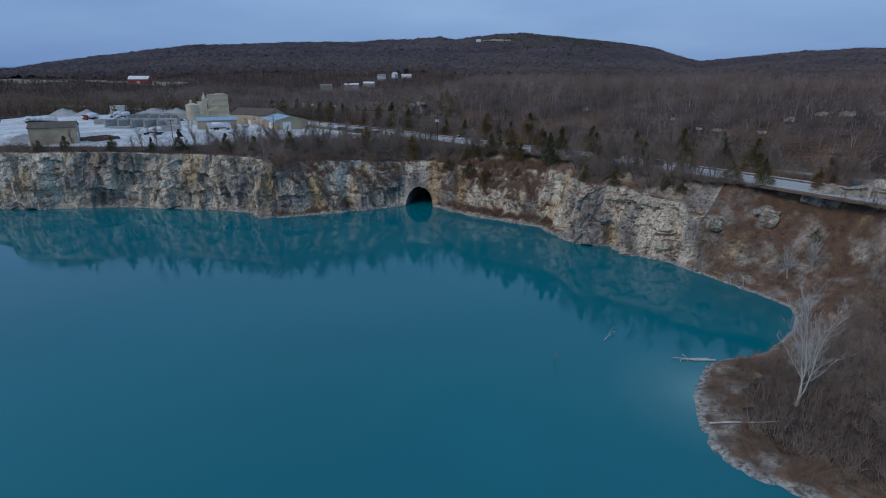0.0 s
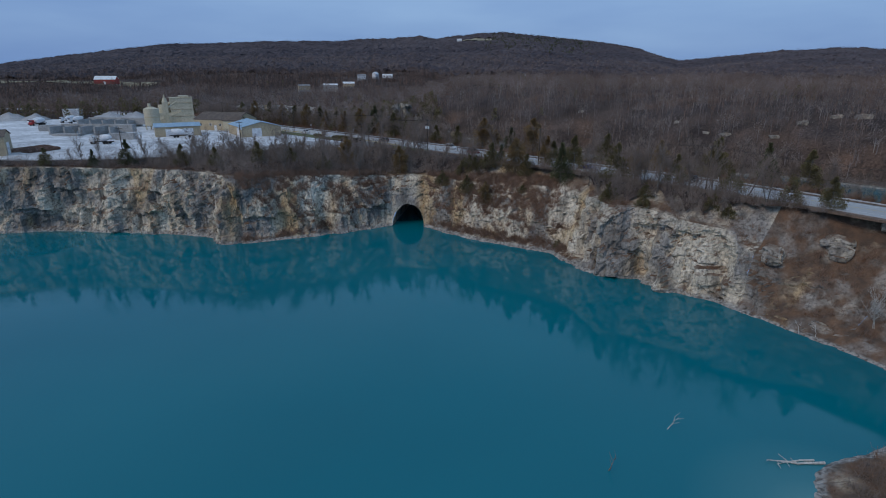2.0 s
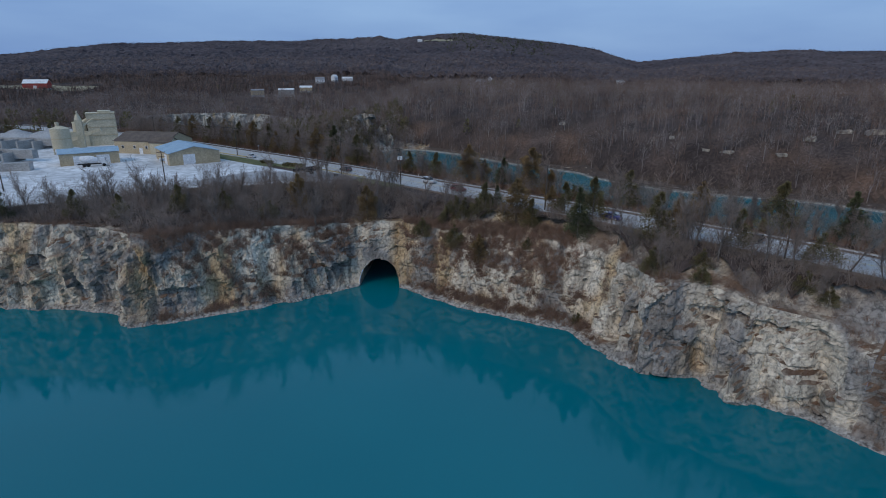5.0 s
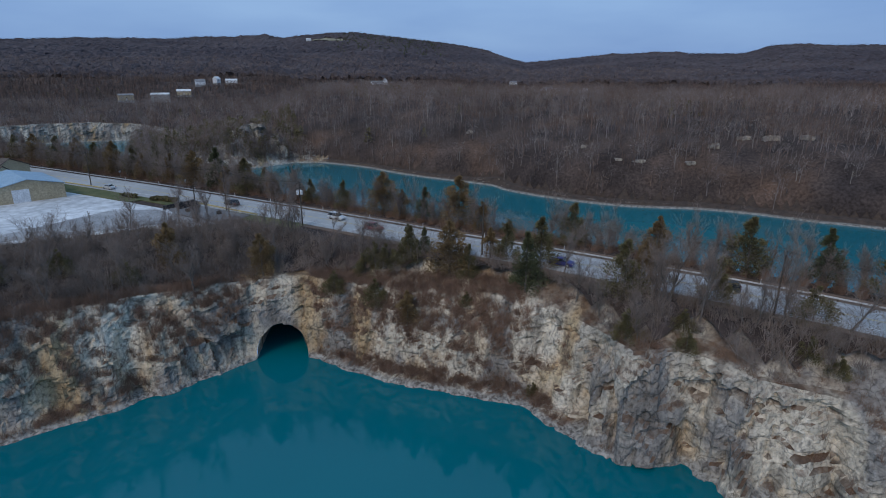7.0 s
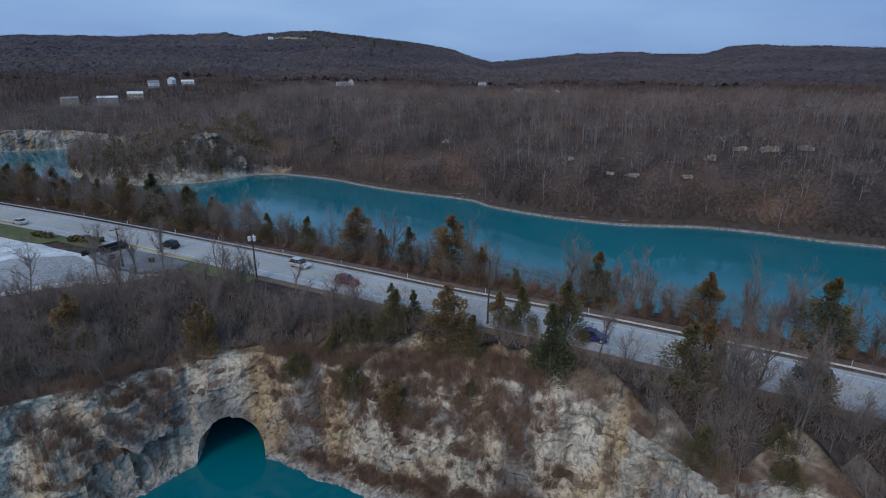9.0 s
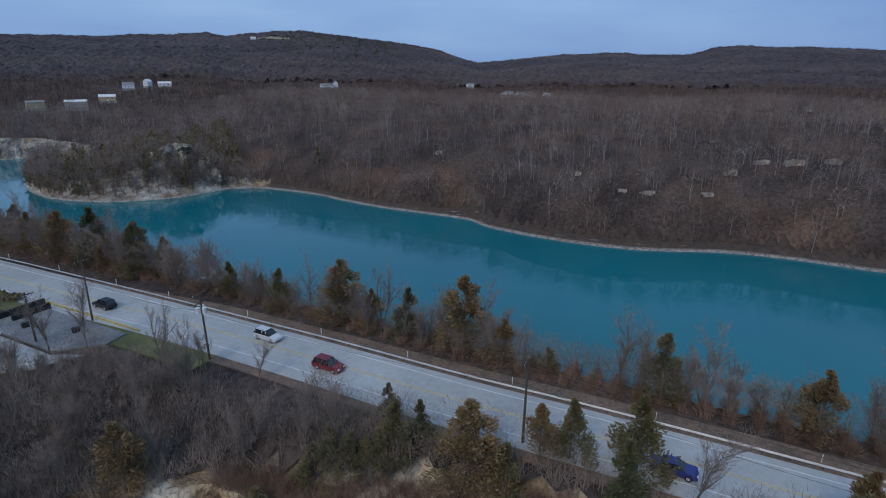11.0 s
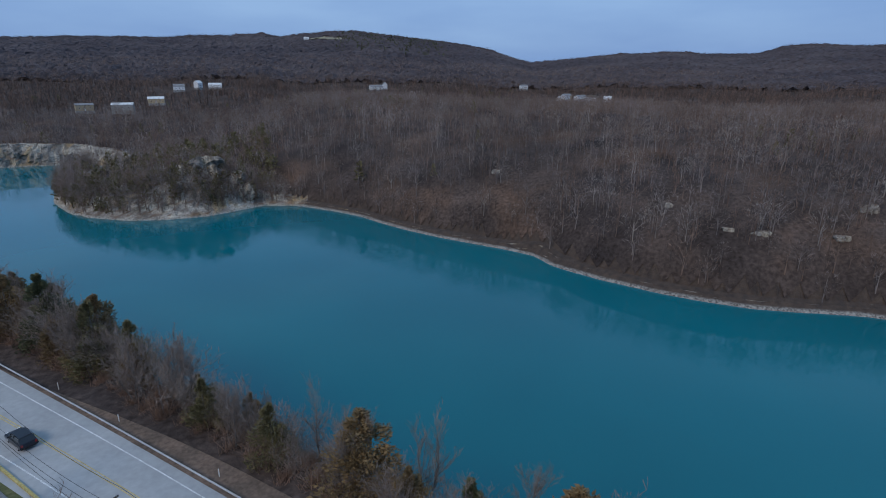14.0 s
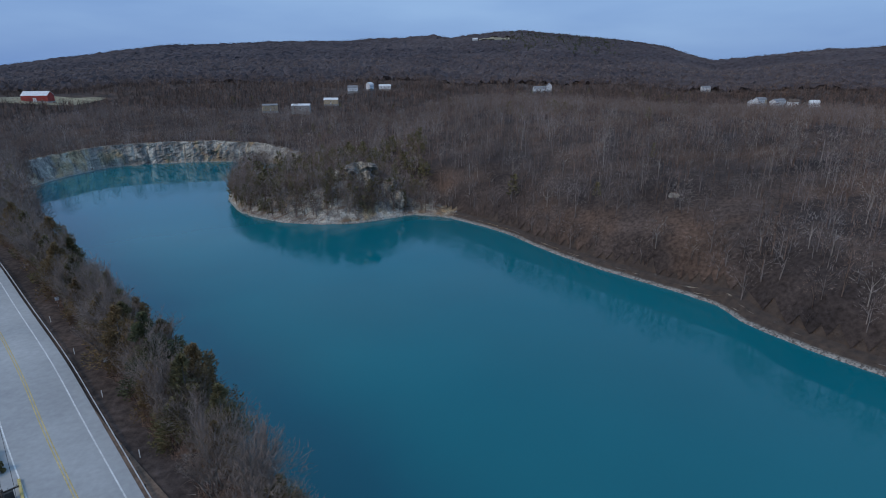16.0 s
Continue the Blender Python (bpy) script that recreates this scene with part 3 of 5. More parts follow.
def ribbon(name, near, far, z, mat, label, category, thick=0.0, a=0, b=None):
    """A strip along the road, between two distances on the quarry side of the guardrail."""
    wide = WIDEN[:, None]
    p = (offset_line(RAIL_LINE, -near) * (1 - wide) + offset_line(RAIL_LINE, -widened(near)) * wide)[a:b]
    q = (offset_line(RAIL_LINE, -far) * (1 - wide) + offset_line(RAIL_LINE, -widened(far)) * wide)[a:b]
    n = len(p)
    v = [(x, y, z) for x, y in p] + [(x, y, z) for x, y in q]
    f = [(i, i + 1, n + i + 1, n + i) for i in range(n - 1)]
    if thick:
        v += [(x, y, z - thick) for x, y in p] + [(x, y, z - thick) for x, y in q]
        f += [(2 * n + i, 2 * n + i + 1, i + 1, i) for i in range(n - 1)] + [(n + i, n + i + 1, 3 * n + i + 1, 3 * n + i) for i in range(n - 1)]
    return mesh_object(name, v, f, mat, None, False, label, category, kind="structure")


ribbon("road", 0.35, 11.0, ROAD_Z + 0.12, ASPHALT, "grey two-lane asphalt road with painted lines", "road", 0.4)
ribbon("shoulder", 0.35, -3.2, ROAD_Z + 0.06, SHOULDER, "bare reddish earth shoulder behind the guardrail", "shoulder", 0.8)
_turf = int(np.argmax(RAIL_LINE[:, 0] < 9))
ribbon("verge", 11.0, 15.5, ROAD_Z + 0.08, GRASS, "rough winter grass verge beside the road", "verge", 0.5, a=_turf)
ribbon("leafy_verge", 11.0, 12.6, ROAD_Z + 0.05, SHOULDER, "leaf-covered brown verge beside the road", "verge", 0.5, b=_turf + 1)
ribbon("white_line_1", 1.55, 1.70, ROAD_Z + 0.126, WHITE_LINE, "white painted edge line", "road marking")
ribbon("white_line_2", 8.75, 8.90, ROAD_Z + 0.126, WHITE_LINE, "white painted edge line", "road marking")
ribbon("yellow_line_1", 5.02, 5.14, ROAD_Z + 0.126, YELLOW_LINE, "yellow painted centre line", "road marking")
ribbon("yellow_line_2", 5.30, 5.42, ROAD_Z + 0.126, YELLOW_LINE, "yellow painted centre line", "road marking")


def plate(name, pts, z, mat, label, category, thick=0.3):
    bm = bmesh.new()
    top = [bm.verts.new((x, y, z)) for x, y in pts]
    low = [bm.verts.new((x, y, z - thick)) for x, y in pts]
    bm.faces.new(top)
    for i in range(len(pts)):
        j = (i + 1) % len(pts)
        bm.faces.new((top[i], low[i], low[j], top[j]))
    bmesh.ops.triangulate(bm, faces=bm.faces[:])
    bmesh.ops.recalc_face_normals(bm, faces=bm.faces[:])
    me = bpy.data.meshes.new(name)
    bm.to_mesh(me)
    bm.free()
    me.materials.append(mat)
    return tagged(new(name, me), label, category, kind="structure")


YARD = [(-260, 372), (-262, 262), (-215, 236), (-165, 207), (-128, 205), (-98, 207), (-82, 214), (-66, 226), (-50, 229), (-38, 233), (-32, 246), (-44, 258), (-62, 281), (-100, 318), (-140, 372)]
plate("yard", YARD, ROAD_Z + 0.16, CONCRETE_YARD, "pale dusty concrete works yard with light snow", "yard")

# ---- woods ----


def branch_tri(a, b, w, rng):
    """A thin tapered sliver from a to b."""
    d = b - a
    s = np.cross(d, rng.normal(size=3))
    s = s / (np.linalg.norm(s) + 1e-9) * w
    return np.array([a - s, a + s, b])


def far_tree(rng, h=9.0, limbs=6, twigs=42, w=0.09, spread_=0.36):
    """A light bare tree of slivers: trunk, limbs and a round haze of short twigs."""
    tris = [branch_tri(np.zeros(3), np.array([0, 0, h * 0.75]), w * 1.5, rng), branch_tri(np.zeros(3), np.array([rng.normal() * 0.3, 0, h * 0.7]), w * 1.5, rng)]
    for _ in range(limbs):
        a = rng.uniform(0, 6.283)
        z0 = h * rng.uniform(0.2, 0.5)
        r = h * spread_ * rng.uniform(0.4, 0.9)
        tris.append(branch_tri(np.array([0, 0, z0]), np.array([math.cos(a) * r, math.sin(a) * r, z0 + h * rng.uniform(0.15, 0.38)]), w * 0.75, rng))
    for _ in range(twigs):
        d = rng.normal(size=3)
        d /= np.linalg.norm(d)
        k = rng.uniform(0.35, 1.0) ** 0.5
        p = np.array([d[0] * h * spread_ * k, d[1] * h * spread_ * k, h * 0.62 + d[2] * h * 0.36 * k])
        q = p + (d * 0.7 + np.array([rng.normal() * 0.4, rng.normal() * 0.4, 0.55 + rng.normal() * 0.3])) * h * rng.uniform(0.05, 0.11)
        tris.append(branch_tri(p, q, w * rng.uniform(0.5, 0.9), rng))
    return np.concatenate(tris)


def brush(rng, h=2.2, twigs=26, w=0.035):
    tris = []
    for _ in range(twigs):
        a, r = rng.uniform(0, 6.283), rng.uniform(0, 0.5) * h
        p = np.array([math.cos(a), math.sin(a), 0]) * r * 0.7
        q = p + np.array([rng.normal() * 0.28 * h, rng.normal() * 0.28 * h, rng.uniform(0.35, 1.0) * h])
        tris.append(branch_tri(p, q, w, rng))
    return np.concatenate(tris)


def scatter(name, kinds, places, sizes, mat, label, category, rng):
    """Many small plants joined in one mesh."""
    out = []
    for i in range(len(places)):
        t = kinds[rng.randint(len(kinds))]
        a = rng.uniform(0, 6.283)
        c, s = math.cos(a), math.sin(a)
        k = sizes[i]
        kx = k * rng.uniform(0.85, 1.2)
        out.append(np.stack([(t[:, 0] * c - t[:, 1] * s) * kx + places[i][0], (t[:, 0] * s + t[:, 1] * c) * kx + places[i][1], t[:, 2] * k + places[i][2]], 1))
    v = np.concatenate(out).astype(np.float32)
    return mesh_object(name, v, np.arange(len(v)).reshape(-1, 3), mat, None, False, label, category, kind="stuff")


def in_polygon(pts, x, y):
    return inside(np.array(pts, float), x, y)


def random_places(rng, n, x0, x1, y0, y1, clear=1.0):
    """Places on open wooded ground: off the lakes, the road and the yard."""
    x, y = rng.uniform(x0, x1, n), rng.uniform(y0, y1, n)
    ok = field(_edge, x, y) > clear
    dr = line_distance(RAIL, x, y)
    ok &= (dr > 3.5) | (dr < np.where(x > 9, -12.0, -14.5))
    ok &= ~in_polygon(CLEAR, x, y)
    x, y, dr = x[ok], y[ok], dr[ok]
    return np.stack([x, y, height(x, y) - 0.1], 1), dr



from mathutils.bvhtree import BVHTree

_solid = [o for o in scene.objects if o.type == "MESH" and ("cliff" in o.name or "shore" in o.name or "embankment" in o.name or "bank" in o.name)]
TREES = [BVHTree.FromPolygons([tuple(v.co) for v in o.data.vertices], [tuple(f.vertices) for f in o.data.polygons]) for o in _solid]


def bank_height(x, y, top=45.0):
    """The upper face of the banks at a place, with its slope; None off them."""
    best = None
    for t in TREES:
        hit = t.ray_cast(Vector((x, y, top)), Vector((0, 0, -1)))
        if hit[0] is not None and (best is None or hit[0].z > best[0]):
            best = (hit[0].z, abs(hit[1].z))
    return best


def stand(x, y):
    """Height at which a plant stands, on bank or ground."""
    b = bank_height(x, y)
    if float(field(_edge, np.array(x), np.array(y))) > 5:
        return float(height(np.array(x), np.array(y)))
    g = float(height(np.array(x), np.array(y))) if float(field(_edge, np.array(x), np.array(y))) > 2.6 else -9
    return max(g, b[0] if b else -9)


def bank_places(rng, n, x0, x1, y0, y1, ring, deep=0.9, slope=0.3):
    """Places on the banks themselves, where they are not too steep."""
    out = []
    x, y = rng.uniform(x0, x1, n), rng.uniform(y0, y1, n)
    s, par = shore_distance(ring, x, y)
    for i in np.nonzero((s > 0.12 * par[1] + 0.8) & (s < par[1] + 3))[0]:
        b = bank_height(x[i], y[i])
        if b and b[0] > 0.5 and b[1] > slope:
            out.append((x[i], y[i], b[0] - 0.1))
    return np.array(out).reshape(-1, 3)


rng = np.random.RandomState(11)
WOODS = [material(n, c, 0.95, 0, 0.1) for n, c in (("grey_winter_woods", (0.24, 0.205, 0.198)), ("brown_winter_woods", (0.195, 0.138, 0.114)), ("dark_winter_woods", (0.095, 0.076, 0.072)), ("pale_winter_woods", (0.34, 0.305, 0.285)))]
for m_, k_ in zip(WOODS, (0.8, 0.9, 0.8, 0.9)):
    c_ = m_.node_tree.nodes["Principled BSDF"].inputs["Base Color"].default_value[:3]
    n_ = ramp(m_, noise_of(m_, 0.02, 4), [(0.3, tuple(v * 0.72 for v in c_)), (0.7, tuple(v * 1.25 for v in c_))])
    finish(m_, mix(m_, n_, ramp(m_, noise_of(m_, 0.35, 2), [(0.3, (0.75, 0.75, 0.75)), (0.7, (1.25, 1.2, 1.15))]), 1.0, "MULTIPLY"))
FAR_KINDS = [far_tree(rng, 9.5, 6, 74, 0.08, 0.33) for _ in range(12)]
FAR_THIN = [far_tree(rng, 9.0, 4, 26, 0.17, 0.42) for _ in range(6)]
FAR_FIR = []
for _ in range(5):
    w_, l_ = [], []
    for i in range(70):
        u, a = rng.uniform(0, 1) ** 1.2, rng.uniform(0, 6.283)
        r_ = 2.3 * (1 - u) ** 0.7 * rng.uniform(0.3, 1.0)
        q0 = np.array([math.cos(a) * r_, math.sin(a) * r_, 0.8 + 7.2 * u])
        w_.append(branch_tri(q0, q0 + np.array([math.cos(a) * 0.9, math.sin(a) * 0.9, rng.uniform(0.1, 1.0)]), 0.42, rng))
    FAR_FIR.append(np.concatenate(w_))


def clumped(p, rng, size, share, seed):
    """Keeps the places that fall in some clumps."""
    return p[waves(p[:, 0], p[:, 1], size, seed) + rng.normal(size=len(p)) * 0.35 > share]


p, dr = random_places(rng, 20000, -330, 430, 250, 780, 0.0)
p = p[dr > 14]
p = np.concatenate([p, bank_places(rng, 6000, 0, 215, 225, 470, RING_FAR, 0.9, 0.3), bank_places(rng, 4200, -115, 12, 440, 540, RING_FAR, 0.9, 0.25), bank_places(rng, 1500, -240, -90, 520, 640, RING_FAR, 0.9, 0.3), bank_places(rng, 5000, -240, -85, 330, 545, RING_FAR, 0.9, 0.12)])
p = p[line_distance(RAIL, p[:, 0], p[:, 1]) > 14]
rng.shuffle(p)
cut = [int(len(p) * f) for f in (0, 0.34, 0.70, 0.92, 1.0)]
for i, (nm, lab) in enumerate((("grey_woods", "dense leafless grey winter woods on the far slope"), ("brown_woods", "dense leafless brown winter woods on the far slope"),
                               ("dark_woods", "dark leafless undergrowth in the woods"), ("pale_woods", "pale-barked leafless trees among the woods"))):
    q = p[cut[i]:cut[i + 1]]
    scatter(nm, FAR_KINDS, q, rng.uniform(0.75, 1.4, len(q)) * (0.6 if i == 2 else 1.0), WOODS[i], lab, "woods", rng)
HAMLET = [(372, 806), (416, 808), (400, 842), (430, 830), (366, 825), (390, 802), (352, 815), (380, 845), (404, 826), (178, 1131), (195, 1140), (-111, 1037), (-90, 1070), (-70, 1100), (-116, 895), (-125, 782), (-166, 812), (444, 455), (459, 1155)]
FAR_LITE = [far_tree(rng, 10.0, 3, 12, 0.30, 0.40) for _ in range(8)]
p, dr = random_places(rng, 34000, -900, 1150, 560, 1350)
p = p[(np.hypot(p[:, 0], p[:, 1]) > 700) & (np.hypot(p[:, 0], p[:, 1]) < 1330) & ((p[:, 1] > 770) | (p[:, 0] > 425) | (p[:, 0] < -325))]
for _hx, _hy in HAMLET:
    p = p[np.hypot(p[:, 0] - _hx, p[:, 1] - _hy + 22) > 34]
p = p[~in_polygon([(-740, 830), (-405, 830), (-405, 980), (-740, 980)], p[:, 0], p[:, 1])]
scatter("middle_woods", FAR_LITE, p[::2], rng.uniform(0.7, 1.3, len(p)), WOODS[2], "dark leafless woods in the valley before the hills", "woods", rng)
scatter("middle_grey_woods", FAR_LITE, p[1::2], rng.uniform(0.7, 1.3, len(p)), WOODS[1], "brown leafless woods in the valley before the hills", "woods", rng)
p, dr = random_places(rng, 9000, -900, 1100, 1100, 1900)
scatter("distant_woods", FAR_THIN, p[::2], rng.uniform(0.9, 1.6, len(p)), WOODS[1], "leafless brown woods rising to the hills", "woods", rng)
scatter("distant_grey_woods", FAR_THIN, p[1::2], rng.uniform(0.9, 1.5, len(p)), WOODS[0], "leafless grey woods rising to the hills", "woods", rng)
p, dr = random_places(rng, 9000, -420, 130, 330, 760)
p = p[dr < -15]
scatter("woods_behind_yard", FAR_KINDS, p[:2500], rng.uniform(0.8, 1.5, len(p)), WOODS[1], "leafless dark winter woods behind the works yard", "woods", rng)
p = np.concatenate([clumped(random_places(rng, 5000, -300, 430, 300, 1100, 2)[0], rng, 170, 1.15, 31), random_places(rng, 260, -110, 10, 465, 560, 0.5)[0], bank_places(rng, 900, -110, 0, 440, 530, RING_FAR, 0.9, 0.3)[:110],
                    random_places(rng, 900, -300, -60, 360, 480, 3)[0][:160]])
p = p[np.abs(line_distance(RAIL, p[:, 0], p[:, 1])) > 14]
scatter("far_evergreens", FAR_FIR, p, rng.uniform(0.6, 1.25, len(p)), CEDAR, "dark olive evergreens scattered among bare woods", "woods", rng)
b_ = rng.uniform(6, 16, 620)
r_ = HILL_AT * (0.97 - rng.uniform(0, 0.3, 620) * (0.3 + 0.7 * np.abs(np.sin(b_ * 1.7))))
x, y = np.sin(np.radians(b_)) * r_, np.cos(np.radians(b_)) * r_
scatter("hilltop_evergreens", FAR_FIR, np.stack([x, y, height(x, y) - 1], 1), rng.uniform(0.9, 1.7, len(x)), PINE, "dark evergreens on the hilltop", "woods", rng)
# closed canopy of the distant hills
_ra = np.cumsum(np.linspace(6.0, 10.5, 240)) + 1230
_ra = _ra[_ra < HILL_AT - 8]
_ba = np.radians(np.arange(-46, 78, 0.22))
_B, _R = np.meshgrid(_ba, _ra)
_B, _R = _B + rng.uniform(-0.0016, 0.0016, _B.shape), _R + rng.uniform(-2.8, 2.8, _R.shape)
_cx, _cy = np.sin(_B) * _R, np.cos(_B) * _R
_cz = height(_cx, _cy) + rng.uniform(-1.5, 7.5, _cx.shape) + 3.0 * waves(_cx, _cy, 60, 14)
_i = np.arange(_cx.size).reshape(_cx.shape)
_q = np.stack([_i[:-1, :-1], _i[:-1, 1:], _i[1:, 1:], _i[1:, :-1]], -1).reshape(-1, 4)
_open = in_polygon([(150, 2650), (330, 2650), (330, 2800), (160, 2800)], _cx, _cy)
for _hx, _hy in HAMLET:
    _open |= np.hypot(_cx - _hx, _cy - _hy + 14) < 30
_q = _q[~(_open.ravel()[_q].any(1))]
_q = _q[~(in_polygon([(-740, 830), (-405, 830), (-405, 980), (-740, 980)], _cx, _cy).ravel()[_q].any(1))]
mesh_object("hill_woods", np.stack([_cx, _cy, _cz], -1).reshape(-1, 3), np.concatenate([_q[:, [0, 1, 2]], _q[:, [0, 2, 3]]]), TWIG_HAZED, None, False,
            "leafless woods covering the distant hills, darkened and tinted for distance haze", "woods", kind="stuff")
a = rng.uniform(-40, 75, 9000)
r = HILL_AT * rng.uniform(0.95, 1.0, 9000)
x, y = np.sin(np.radians(a)) * r, np.cos(np.radians(a)) * r
scatter("ridge_woods", FAR_THIN, np.stack([x, y, height(x, y) - 4], 1), rng.uniform(1.1, 1.9, len(x)), WOODS[2], "leafless woods along the skyline of the hills", "woods", rng)


# ---- helpers for things ----


def part(name, bm, mat, parent, label="", m=None):
    """Links a bmesh as one mesh object under a thing or a part."""
    me = bpy.data.meshes.new(name)
    if m is not None:
        bmesh.ops.transform(bm, matrix=m, verts=bm.verts[:])
    bm.to_mesh(me)
    bm.free()
    me.materials.append(mat)
    ob = new(name, me)
    ob.parent = parent
    if label:
        ob["label"] = label
    return ob


def thing(name, m, label, category, group=""):
    e = new(name)
    e.matrix_basis = m
    return tagged(e, label, category, group)


def box(sx, sy, sz, x=0, y=0, z=0, bevel=0.0, bm=None):
    """A bevelled block; z is its underside."""
    bm = bm or bmesh.new()
    r = bmesh.ops.create_cube(bm, size=1, matrix=Matrix.Translation((x, y, z + sz / 2)) @ Matrix.Diagonal((sx, sy, sz, 1)))
    if bevel:
        es = list({e for v in r["verts"] for e in v.link_edges})
        bmesh.ops.bevel(bm, geom=es, offset=bevel, segments=2, affect="EDGES", profile=0.6)
    return bm


def tube(r0, r1, h, x=0, y=0, z=0, seg=12, bm=None, rot=None):
    bm = bm or bmesh.new()
    bmesh.ops.create_cone(bm, cap_ends=True, segments=seg, radius1=r0, radius2=r1, depth=h,
                          matrix=Matrix.Translation((x, y, z)) @ (rot or Matrix()) @ Matrix.Translation((0, 0, h / 2)))
    return bm


def outline(profile, width, bm=None, y=0.0):
    """A profile in x and z, given depth along y."""
    bm = bm or bmesh.new()
    a = [bm.verts.new((px, y - width / 2, pz)) for px, pz in profile]
    b = [bm.verts.new((px, y + width / 2, pz)) for px, pz in profile]
    bm.faces.new(a)
    bm.faces.new(b[::-1])
    for i in range(len(profile)):
        j = (i + 1) % len(profile)
        bm.faces.new((a[j], a[i], b[i], b[j]))
    bmesh.ops.recalc_face_normals(bm, faces=bm.faces[:])
    return bm


# ---- trees near the camera ----


def prism(bm, a, b, r0, r1, seg):
    d = (b - a)
    if d.length < 1e-4:
        return
    q = d.to_track_quat("Z", "Y")
    ring = []
    for p, r in ((a, r0), (b, r1)):
        ring.append([bm.verts.new(p + q @ Vector((math.cos(6.283 * k / seg) * r, math.sin(6.283 * k / seg) * r, 0))) for k in range(seg)])
    for k in range(seg):
        bm.faces.new((ring[0][k], ring[0][(k + 1) % seg], ring[1][(k + 1) % seg], ring[1][k]))


def grow_bare(seed, h, stems=1, lean=0.1, dens=1.0, spread_=0.5, twig_w=0.022, start=0.3, rad=0.017):
    """Wood (trunk and limbs) and twigs of a leafless tree."""
    r = random.Random(seed)
    wood, twigs = bmesh.new(), bmesh.new()

    def sliver(a, b, w):
        s = (b - a).cross(Vector((r.gauss(0, 1), r.gauss(0, 1), r.gauss(0, 1))))
        if s.length < 1e-6:
            return
        s = s.normalized() * w
        twigs.faces.new([twigs.verts.new(a - s), twigs.verts.new(a + s), twigs.verts.new(b)])

    def limb(a, d, length, rad, level):
        n = 4 if level < 2 else 3
        p = a.copy()
        for k in range(n):
            d = (d + Vector((r.gauss(0, 0.12), r.gauss(0, 0.12), r.gauss(0.05, 0.08)))).normalized()
            q = p + d * (length / n)
            ra, rb = rad * (1 - 0.75 * k / n), rad * (1 - 0.75 * (k + 1) / n)
            if level < 2:
                prism(wood, p, q, ra, rb, 5 if level == 0 else 4)
            else:
                sliver(p, q + d * 0.1, max(ra, twig_w))
            if level < 3:
                many = {0: 3, 1: 3, 2: 3}[level] if (level > 0 or k / n >= start - 0.1) else 0
                for _ in range(max(0, int(many * dens + r.random() * 0.8))):
                    s = p.lerp(q, r.random())
                    side = Vector((r.gauss(0, 1), r.gauss(0, 1), 0)).normalized()
                    e = (d * r.uniform(0.5, 1.0) + side * r.uniform(0.45, 1.0) * (spread_ * 1.7) + Vector((0, 0, 0.25))).normalized()
                    limb(s, e, length * r.uniform(0.3, 0.55), ra * 0.55, level + 1)
            p = q

    for k in range(stems):
        a = Vector((r.gauss(0, 0.25), r.gauss(0, 0.25), 0)) if stems > 1 else Vector((0, 0, 0))
        d = Vector((r.gauss(0, lean), r.gauss(0, lean), 1)).normalized()
        limb(a, d, h * r.uniform(0.8, 1.0), h * rad, 0)
    return wood, twigs


def bare_tree(name, seed, h, mat_wood, mat_twig, label, **kw):
    e = thing(name, pose(0, 0, -200), label, "tree", "bare trees")
    w, t = grow_bare(seed, h, **kw)
    part("trunk", w, mat_wood, e)
    part("crown", t, mat_twig, e, "bare twigs")
    return e


def grow_evergreen(seed, h, width, n=900, base=0.08, tip=1.0):
    """Sprays of foliage round a tapered trunk, with an uneven outline."""
    r = random.Random(seed)
    wood, leaf = bmesh.new(), bmesh.new()
    prism(wood, Vector((0, 0, -0.3)), Vector((0, 0, h * 0.92)), h * 0.02, h * 0.004, 6)
    lobes = []
    for _ in range(int(14 + h * 2.4)):
        u = r.random() ** 1.1
        a = r.uniform(0, 6.283)
        rad = width * 0.60 * (1 - u) ** (0.85 * tip) * r.uniform(0.2, 0.9)
        lobes.append((Vector((math.cos(a) * rad, math.sin(a) * rad, h * (base + 0.05 + (0.86 - base) * u))), (0.18 + 0.56 * (1 - u)) * width * 0.34 * r.uniform(0.7, 1.2)))
    lobes.append((Vector((0, 0, h * 0.93)), width * 0.06))
    for i in range(n):
        c, size = r.choice(lobes)
        d = Vector((r.gauss(0, 1), r.gauss(0, 1), r.gauss(0, 1))).normalized()
        p = c + Vector((d.x * size, d.y * size, d.z * size * 1.15)) * r.random() ** 0.4
        p.z = max(p.z, 0.25)
        out = (Vector((p.x, p.y, 0)).normalized() + Vector((r.gauss(0, 0.4), r.gauss(0, 0.4), r.uniform(-0.1, 1.0)))).normalized()
        s = (0.13 + 0.15 * r.random()) * (0.7 + 0.04 * h)
        side = out.cross(Vector((r.gauss(0, 1), r.gauss(0, 1), r.gauss(0, 1)))).normalized() * s * 0.36
        leaf.faces.new([leaf.verts.new(p - out * s * 0.5 - side * 0.5), leaf.verts.new(p + side), leaf.verts.new(p + out * s * 1.2), leaf.verts.new(p - side)])
    return wood, leaf


def evergreen(name, seed, h, width, mat, label, **kw):
    e = thing(name, pose(0, 0, -200), label, "tree", "evergreens")
    w, l = grow_evergreen(seed, h, width, **kw)
    part("trunk", w, BARK, e)
    part("crown", l, mat, e)
    return e


def plant(kind, x, y, size=1.0, sink=0.15, z=None):
    k = size
    return put(kind, x, y, (stand(x, y) if z is None else z) - sink, k)


